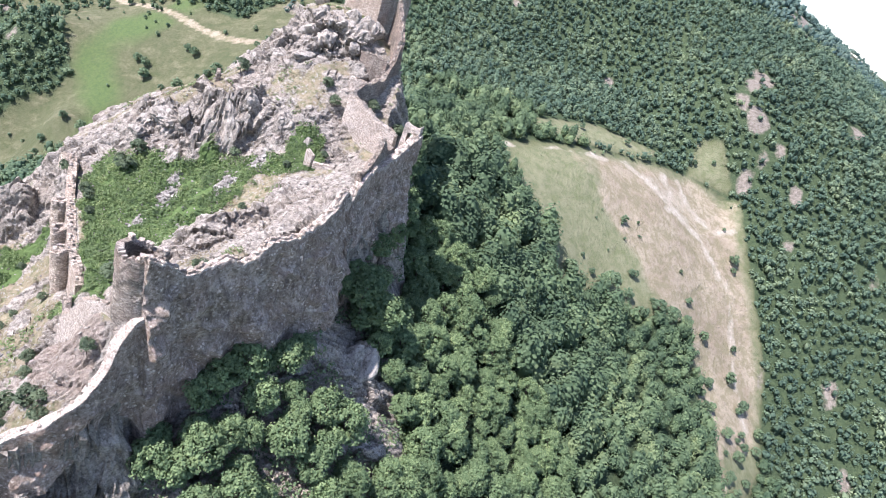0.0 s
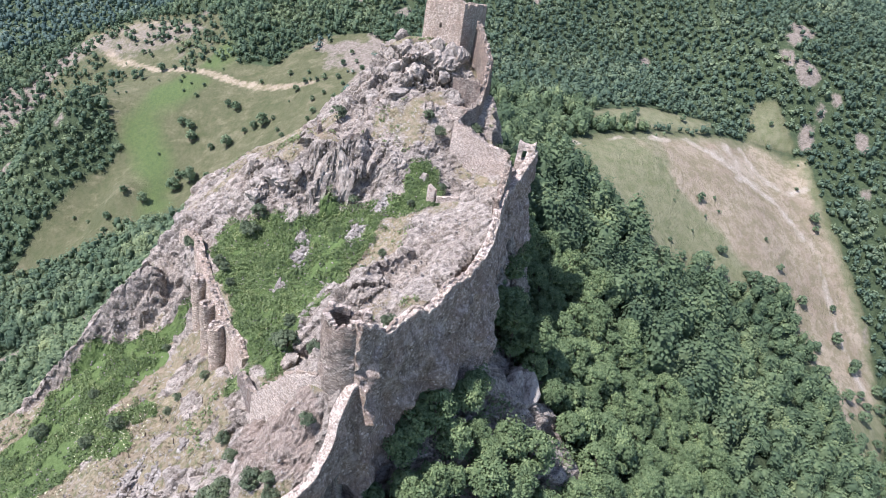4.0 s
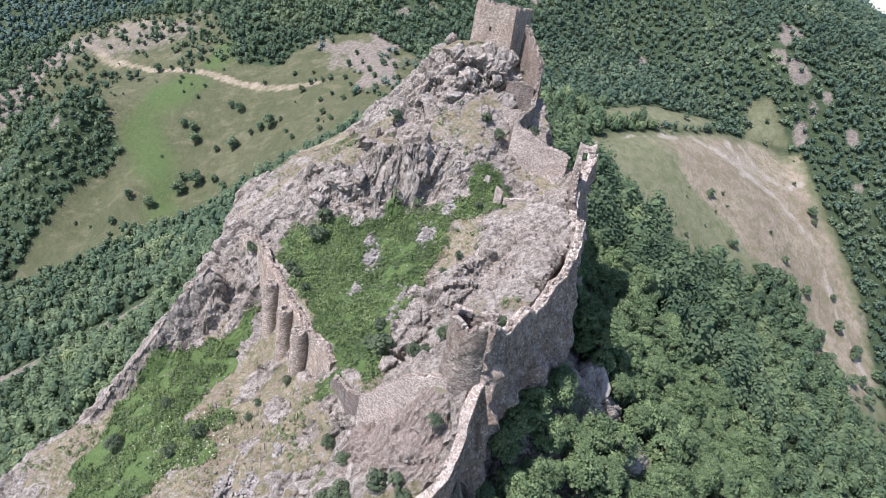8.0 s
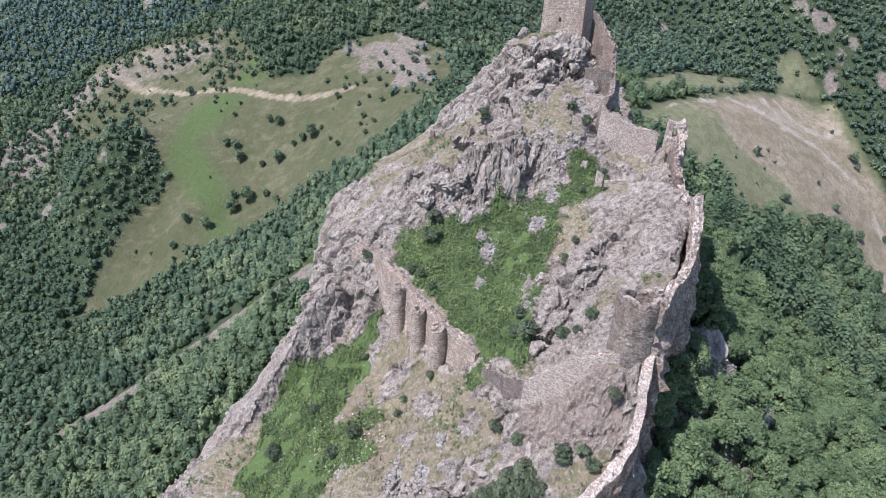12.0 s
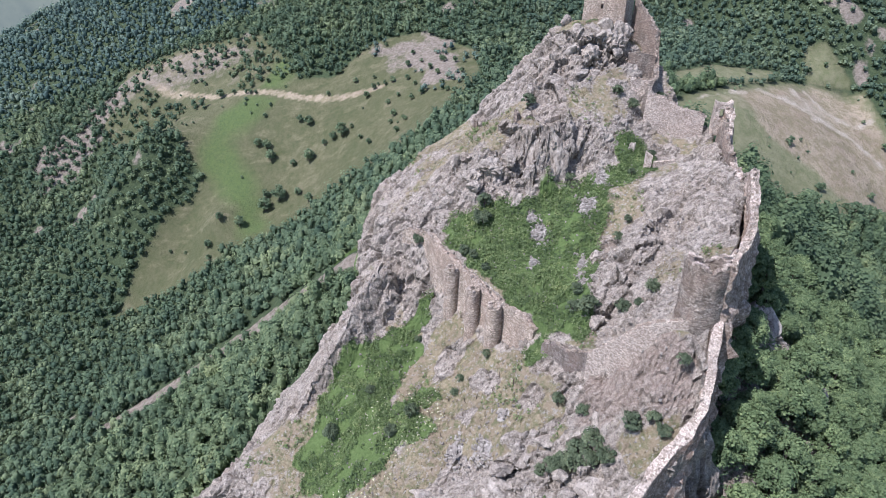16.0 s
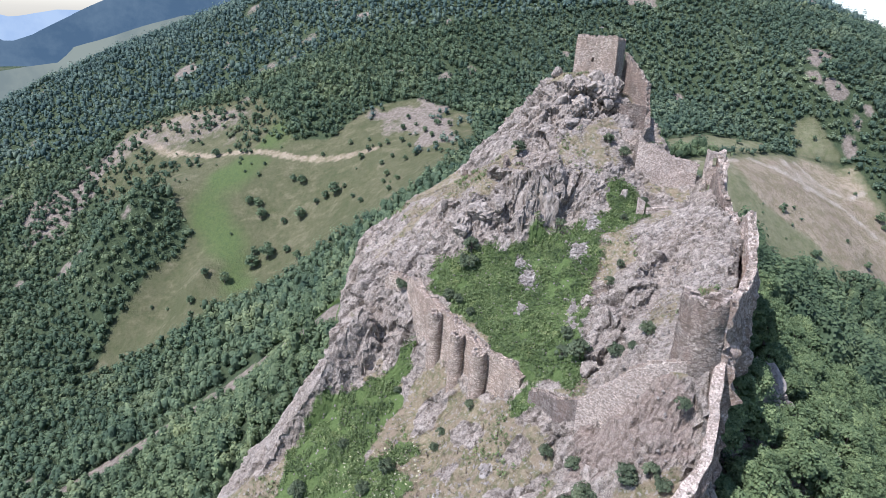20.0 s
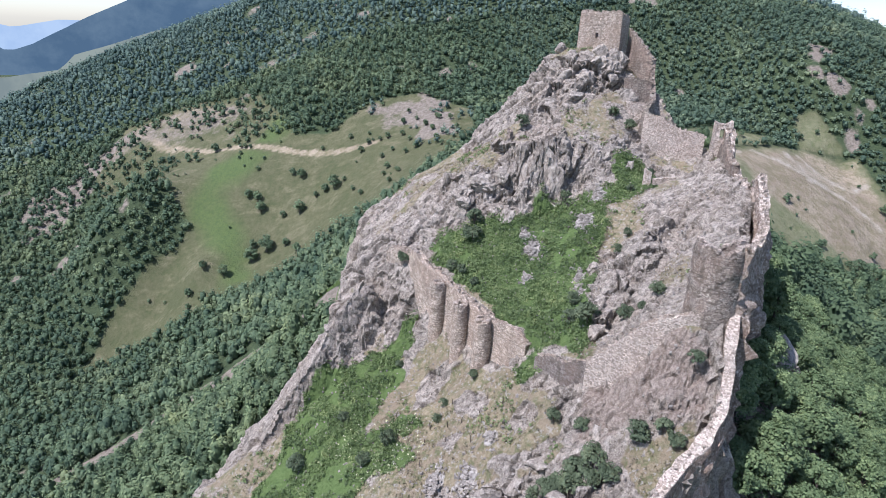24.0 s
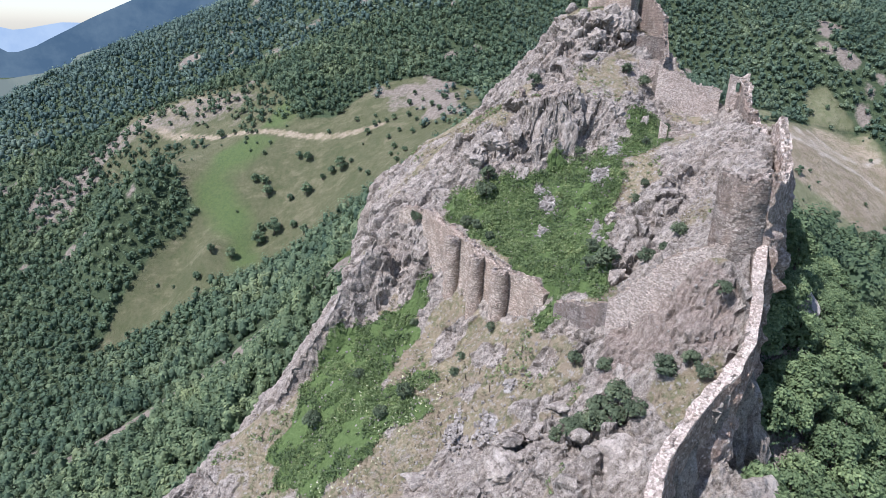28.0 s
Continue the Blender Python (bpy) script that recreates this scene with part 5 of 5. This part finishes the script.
# bushes on the crag
BUSHES = [(-41.8, 91.2, 1.0), (-42.6, 88.6, 1.05), (-54.2, 91.8, 0.8), (-29.8, 61.8, 1.1), (-25.8, 59.2, 0.75), (-24.4, 57.4, 0.5), (-22.3, 58.5, 0.7), (-14.5, 104, 0.8),
          (-31.5, 107.5, 1.0), (-12, 101.5, 0.8), (-21.5, 75.5, 0.6), (-19, 78.5, 0.5), (-15.5, 88, 0.5), (-33.5, 44.0, 1.0), (-36.2, 43.4, 1.0), (-39, 44.2, 0.8), (-34.6, 42.6, 0.9), (-38, 43.8, 0.9), (-32.6, 41.4, 0.8), (-40, 44.8, 0.6), (-37.2, 44.6, 0.8), (-35.2, 44.4, 0.9), (-23.8, 44, 0.6), (-26.5, 39.8, 0.6), (-33.6, 48.6, 0.7), (-57, 65, 0.8), (-64, 72, 0.6), (-55, 80, 0.5), (-48.5, 68, 0.5), (-44, 68.4, 0.5), (-31.8, 64, 0.8), (-30.6, 66.2, 0.7), (-45, 82, 0.6), (-43.2, 79, 0.5),
          (-29.5, 42.5, 0.9), (-27.3, 41.2, 0.7), (-60.5, 62.5, 0.7), (-71, 67, 0.9), (-49.5, 66.5, 0.5), (-16.2, 54.6, 0.65), (-46.5, 83.5, 0.7), (-10.5, 92.5, 0.5), (-36, 52.5, 0.6),
          (-5.5, 104.5, 0.9), (0.5, 106.5, 1.0), (-8.2, 112.2, 0.5), (-25.5, 92.4, 0.6)]
for x, y, s in BUSHES:
    plant("bush", BUSH_KINDS[g.randint(3)], "dark green leafy bush growing on the crag", "bush", "bushes on the crag", [(x, y, float(crag(x, y)) - 0.2, s * 1.3, g.uniform(0, 360))])

# pale flower heads and dry stalks on the lower terrace
p = scatter(-78, -44, 46, 78, 1.1, 31)
x, y = p[:, 0], p[:, 1]
d = outside(LOW_EDGE, x, y)[0]
p = p[(d < 1.5) & (rough(x, y, 6, 3, 61) > 0.12) & (y < 70)]
c = np.stack([p[:, 0], p[:, 1], crag(p[:, 0], p[:, 1]) + 0.55], 1)
k = Nodes("flower heads")
FLOWER_MAT = k.done(k.ramp(k.noise(3, 3), (0.4, (0.46, 0.46, 0.24)), (0.6, (0.62, 0.62, 0.46))))
tagged(new("flower_heads", blades("flower_heads", leafy(c, np.full((len(c), 3), 0.18), 5, 0.11, g3), FLOWER_MAT)), "pale yellow-white flower heads above the weeds", "flowers", kind="stuff")
STALK_V, STALK_F = tube([(0, 0, -0.2), (0.03, 0.02, 0.5), (0.10, 0.03, 1.0)], 0.09, 0.05)
stalk = mesh_of("dry_stalk", STALK_V, STALK_F, BARK_MAT, True)
for x, y in ((-53, 68), (-50.5, 66.2), (-48.2, 63.5), (-46.4, 62), (-44, 61.5), (-55.6, 70.5), (-51.6, 63), (-48.8, 60.2), (-42.6, 63.2), (-45.4, 58.8), (-50, 71.6), (-41, 60), (-52.4, 59.2), (-47.2, 66.8)):
    o = new("dry_stalk", stalk)
    o.matrix_world = pose(x, y, float(crag(x, y)), g.uniform(-8, 8), g.uniform(-8, 8), g.uniform(0, 360))
    tagged(o, "dark dry plant stalk standing in the grass", "stalk", "dry stalks")

# low scrub strewn over the bare slopes and the rims of the open land
p = scatter(-246, -90, 215, 335, 3.0, 33)
x, y = p[:, 0], p[:, 1]
edge = np.abs(outside(MEADOW_EDGE, x, y)[0])
q = ((outside(ROCKY_WEST, x, y)[0] < 4) | ((edge < 20) & (y > 272))) & (g3.uniform(size=len(p)) < 0.55)
woodland(p[q], 2.9, 22, 34, "scattered low scrub on stony slopes", WOOD_LEAF_MAT)
p = scatter(25, 145, 140, 235, 2.6, 35)
x, y = p[:, 0], p[:, 1]
edge = outside(FIELD_EDGE, x, y)[0]
q = (edge < 0) & (rough(x, y, 22, 3, 63) + 0.10 * (np.abs(x - 108) < 14) > 0.42) & (g3.uniform(size=len(p)) < 0.5)
woodland(p[q], 1.3, 14, 36, "low green tussocks on the dry field", WOOD_LEAF_MAT)

# ---- boulders, rubble and small ruins ----
def boulder_mesh(seed, detail=4, mat=CRAG_MAT):
    """A rounded, creased rock about 2 m across."""
    bm = bmesh.new()
    bmesh.ops.create_icosphere(bm, subdivisions=detail, radius=1.0)
    v = np.array([p.co[:] for p in bm.verts])
    f = np.array([[q.index for q in p.verts] for p in bm.faces])
    bm.free()
    g = np.random.RandomState(seed)
    for _ in range(12):
        n = g.normal(size=3)
        n /= np.linalg.norm(n)
        cut = g.uniform(0.35, 0.75)
        d = v @ n - cut
        v = v - np.where(d > 0, d, 0)[:, None] * n * 0.85
    bump = creased(v[:, 0] * 3 + seed, v[:, 1] * 3, v[:, 2] * 3, 1.6, seed) * 0.45 + rough(v[:, 0] * 4 + v[:, 2] * 3, v[:, 1] * 4 + seed, 1.0, 3, seed) * 0.05
    me = mesh_of("boulder", v * (0.85 + bump)[:, None], f, mat, False)
    put_attr(me, "tone", 0.45 + bump)
    return me


ROCKS = [boulder_mesh(200 + i) for i in range(5)]
SUMMIT_ROCKS = [(-11.6, 116.4, 45.4, 2.6, 2.2, 2.6), (-9.4, 117.6, 44.6, 2.2, 2.0, 2.4), (-14.6, 116.6, 46.4, 2.0, 1.8, 1.8), (-19.8, 117.2, 45.2, 2.6, 2.2, 2.0), (-15.2, 115.2, 44.4, 2.4, 2.0, 2.2), (-22.4, 114.4, 41.2, 3.4, 2.6, 2.2), (-17.8, 112.8, 41.2, 3.2, 2.4, 2.2), (-26.0, 114.6, 39.2, 3.0, 2.6, 2.2),
                (-12.0, 113.2, 41.6, 2.4, 2.0, 1.8), (-20.2, 110.0, 37.6, 3.4, 2.6, 2.0), (-25.2, 110.6, 36.4, 3.2, 2.6, 1.8), (-13.2, 114.9, 43.8, 2.4, 1.8, 2.2), (-17.2, 116.4, 45.6, 2.0, 1.6, 1.8), (-21.6, 120.4, 47.0, 1.6, 1.5, 1.3), (-18.4, 116.2, 44.4, 2.8, 2.2, 1.9), (-12.6, 115.9, 43.9, 2.8, 2.2, 2.0), (-23.7, 117.8, 43.2, 2.6, 2.2, 1.8),
                (37.6, 321.0, 55.1, 2.2, 1.8, 1.5), (52.3, 320.6, 56.4, 2.2, 1.8, 1.4)]
FACE_ROCKS = [(-28.4, 95.8, 25.8, 3.5, 2.6, 6.0), (-31.8, 97.0, 25.4, 2.8, 2.4, 4.8),
              (-30.9, 97.2, 26.2, 2.4, 2.2, 4.2),
              (-36.4, 92.3, 17.7, 2.8, 2.0, 3.6),
              (-39.1, 96.8, 22.3, 3.2, 2.4, 2.6),
              (-18.3, 96.6, 28.1, 1.8, 1.6, 3.2),
              (-15.7, 97.9, 29.6, 1.2, 1.2, 2.2),
              (-48.6, 94.6, 13.5, 3, 2, 1.8),
              (-42.8, 97.6, 21.0, 3, 2.2, 2.0),
              (-35.2, 38.6, -2.2, 4.2, 4.6, 4.6),
              (-31.4, 47.1, 3.8, 1.8, 2.4, 2.4),
              (-55.0, 50.9, -13.1, 2.0, 2.8, 1.6),
              (-49.3, 48.1, -11.0, 3.0, 3.0, 1.6),
              (-45.6, 44.0, -6.4, 3.0, 2.6, 1.6),
              (-37.9, 49.3, -1.3, 2.0, 2.4, 0.9)]
FOOT_ROCKS = [(4.5, 71.5, -2.5, 7.0, 5, 8.0), (10, 77, -5, 4.5, 4.5, 7.0), (-23.5, 33, -1.5, 3, 3, 4), (1.5, 62, -3, 3.5, 4, 5), (-8, 50, -4, 3, 3.5, 5)]
YARD_ROCKS = [(-13.9, 94.2, 27.0, 1.0, 1.3, 2.4), (-16.6, 94.6, 26.6, 1.2, 1.2, 2.6), (-24.8, 73.2, 15.2, 1.8, 2.2, 1.4), (-26.8, 64.6, 13.6, 1.6, 2.0, 1.8), (-38.2, 41.6, 0.2, 0.9, 1.6, 1.2),
              (-29.2, 60.2, 11.4, 1.2, 1.6, 1.4), (-45, 47.5, -4.6, 2.2, 1.6, 1.2), (-25.8, 72.2, 15.0, 1.2, 1.0, 0.9), (-28, 65.8, 12.0, 1.0, 1.3, 1.1), (-36.5, 96.2, 24.6, 2.0, 1.8, 1.8),
              (-43.5, 94.8, 19.5, 1.8, 2.2, 1.6)]
g = np.random.RandomState(9)
for group, spots, label in (("summit boulders", SUMMIT_ROCKS, "large rounded grey boulder below the keep"), ("cliff bosses", FACE_ROCKS, "steep dark-creased boss of grey rock"), ("outcrops at the foot", FOOT_ROCKS, "brown rock outcrop among the trees below the wall"), ("loose rocks", YARD_ROCKS, "weathered grey rock standing on the crag")):
    for x, y, z, a, b, c in spots:
        r = new("boulder", ROCKS[g.randint(5)])
        r.matrix_world = pose(x, y, z, g.uniform(-12, 12), g.uniform(-12, 12), g.uniform(0, 360)) @ Matrix.Diagonal((a, b, c, 1))
        tagged(r, label, "rock", group)


def stones(name, spots, size, seed, mat):
    """Loose angular stones at spots (n, 3), joined."""
    g = np.random.RandomState(seed)
    n = len(spots)
    cube = np.array([(x, y, z) for z in (-1, 1) for y in (-1, 1) for x in (-1, 1)], float)
    v = cube[None] * g.uniform(0.55, 1.2, (n, 8, 3)) * (size * g.uniform(0.4, 1.2, (n, 1, 3)))
    a, t = g.uniform(0, 6.28, n), g.uniform(-0.6, 0.6, n)
    ca, sa, ct, st = np.cos(a)[:, None], np.sin(a)[:, None], np.cos(t)[:, None], np.sin(t)[:, None]
    x, y, z = v[..., 0], v[..., 1] * ct - v[..., 2] * st, v[..., 1] * st + v[..., 2] * ct
    v = np.stack([x * ca - y * sa, x * sa + y * ca, z], 2) + spots[:, None]
    f = np.array([(0, 2, 3, 1), (4, 5, 7, 6), (0, 1, 5, 4), (2, 6, 7, 3), (0, 4, 6, 2), (1, 3, 7, 5)])
    return mesh_of(name, v.reshape(-1, 3), (f[None] + np.arange(n)[:, None, None] * 8).reshape(-1, 4), mat)


k = Nodes("loose stones")
c_ = k.n.new("ShaderNodeNewGeometry").outputs["Random Per Island"]
STONE_MAT = k.done(k.mix(k.ramp(k.noise(3, 5), (0.4, 0.0), (0.6, 0.4)), k.ramp(c_, (0.0, (0.15, 0.135, 0.115)), (1.0, (0.34, 0.312, 0.268))), (0.30, 0.27, 0.24)), (k.noise(8, 4), 0.03))
for x, y, r in HEAPS:
    n = int(60 * r * r)
    a, d = g.uniform(0, 6.28, n), np.abs(g.normal(size=n)) * r * 0.75
    px, py = x + np.cos(a) * d * 0.9, y + np.sin(a) * d * 1.5 + np.cos(a * 2 + x) * 0.5 * r
    pz = crag(px, py) + 0.05 + 0.35 * np.clip(1 - d / r, 0, 1)
    tagged(new("rubble_heap", stones("rubble_heap", np.stack([px, py, pz], 1), 0.24, int(300 + x), STONE_MAT)), "heap of pale grey fallen building stones", "rubble", "rubble heaps", "stuff")
p = np.stack([g.uniform(-74, 0, 2600), g.uniform(40, 118, 2600)], 1)
px, py = p[:, 0], p[:, 1]
ok = (crag(px, py) - land(px, py) > 6) & (outside(UPPER, px, py)[0] < -0.8) | (outside(LOWER, px, py)[0] < -2) & (outside(UPPER, px, py)[0] > 2)
p = p[ok]
tagged(new("scattered_stones", stones("scattered_stones", np.stack([p[:, 0], p[:, 1], crag(p[:, 0], p[:, 1])], 1), 0.16, 77, STONE_MAT)), "small grey stones strewn over the crag", "stones", kind="stuff")

# the ruined gate on the crest
gate = new("gate_ruin")
gate.matrix_world = pose(3.2, 95.2, 29.4, 0, 0, -14)
part("arch", box_wall(3.3, 6.0, 1.8, PALE_MAT, 71, 0.12, (-0.1, 3.3, 1.2, 1.7), 0.9), gate, "pale stone arch with a gap through it")
tagged(gate, "ruined pale stone gate arch on the crest", "ruin")
FLANK = [(4.4, 95.2, 34.4, 8), (3.6, 92.5, 33.4, 8), (1.7, 89.4, 31.8, 6), (-0.3, 86, 30.8, 5), (-1.5, 82, 30, 4), (-2.3, 78, 29.2, 4), (-2.8, 73.5, 28.6, 3)]
built("gate_flank", FLANK, 1.5, CLIFF_MAT, "thick broken stone wall beside the gate arch", 0.6, seed=14, ragged=0.5, step=0.4, craggy=1.2, lit_cap=PALE_MAT)

# wall stubs in the upper yard
STUBS = [((-12.8, 89.8, 27.9), (-11.6, 89.2, 27.3), 0.9), ((-11.4, 89.0, 26.4), (-7.6, 88.6, 26.6), 0.6), ((-30.2, 94.0, 20.6), (-29.3, 93.6, 20.2), 1.0), ((-40.6, 121.4, 25.6), (-39.6, 121.0, 25.2), 0.9),
         ((-34.4, 104.6, 31.8), (-34.0, 103.6, 31.2), 0.7)]
for i, (a, b, t) in enumerate(STUBS):
    m_ = ((a[0] + b[0]) / 2, (a[1] + b[1]) / 2, (a[2] + b[2]) / 2)
    tagged(new("wall_stub", wall_run("wall_stub", [deep(*a, 1.0), deep(*m_, 1.0), deep(*b, 1.0)], t, PALE_MAT if i < 3 else WALL_MAT, seed=80 + i, ragged=0.2)), "short stub of a ruined stone wall", "ruin", "wall stubs")

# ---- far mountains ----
# A glowing backdrop colour with the distance haze already painted in.
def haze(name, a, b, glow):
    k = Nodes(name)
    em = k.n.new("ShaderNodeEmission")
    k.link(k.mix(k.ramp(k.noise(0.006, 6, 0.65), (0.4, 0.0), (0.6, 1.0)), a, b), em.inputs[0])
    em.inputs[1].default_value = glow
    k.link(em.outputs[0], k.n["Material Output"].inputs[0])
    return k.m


def far_range(name, dist, peaks, seed, mat, jag):
    b = np.radians(np.linspace(-75, 75, 240))
    deg = np.degrees(b)
    top = np.interp(deg, [q[0] for q in peaks], [q[1] for q in peaks]) + rough(deg, deg * 0 + seed, 5, 4, seed) * jag
    V = np.concatenate([np.stack([np.sin(b) * d - 54, np.cos(b) * d - 9, z], 1) for d, z in ((dist, b * 0 - 600), (dist + 200, 57 + np.tan(np.radians(top)) * dist))])
    i = np.arange(239)
    return mesh_of(name, V, np.stack([i, i + 1, i + 241, i + 240], 1), mat, True)


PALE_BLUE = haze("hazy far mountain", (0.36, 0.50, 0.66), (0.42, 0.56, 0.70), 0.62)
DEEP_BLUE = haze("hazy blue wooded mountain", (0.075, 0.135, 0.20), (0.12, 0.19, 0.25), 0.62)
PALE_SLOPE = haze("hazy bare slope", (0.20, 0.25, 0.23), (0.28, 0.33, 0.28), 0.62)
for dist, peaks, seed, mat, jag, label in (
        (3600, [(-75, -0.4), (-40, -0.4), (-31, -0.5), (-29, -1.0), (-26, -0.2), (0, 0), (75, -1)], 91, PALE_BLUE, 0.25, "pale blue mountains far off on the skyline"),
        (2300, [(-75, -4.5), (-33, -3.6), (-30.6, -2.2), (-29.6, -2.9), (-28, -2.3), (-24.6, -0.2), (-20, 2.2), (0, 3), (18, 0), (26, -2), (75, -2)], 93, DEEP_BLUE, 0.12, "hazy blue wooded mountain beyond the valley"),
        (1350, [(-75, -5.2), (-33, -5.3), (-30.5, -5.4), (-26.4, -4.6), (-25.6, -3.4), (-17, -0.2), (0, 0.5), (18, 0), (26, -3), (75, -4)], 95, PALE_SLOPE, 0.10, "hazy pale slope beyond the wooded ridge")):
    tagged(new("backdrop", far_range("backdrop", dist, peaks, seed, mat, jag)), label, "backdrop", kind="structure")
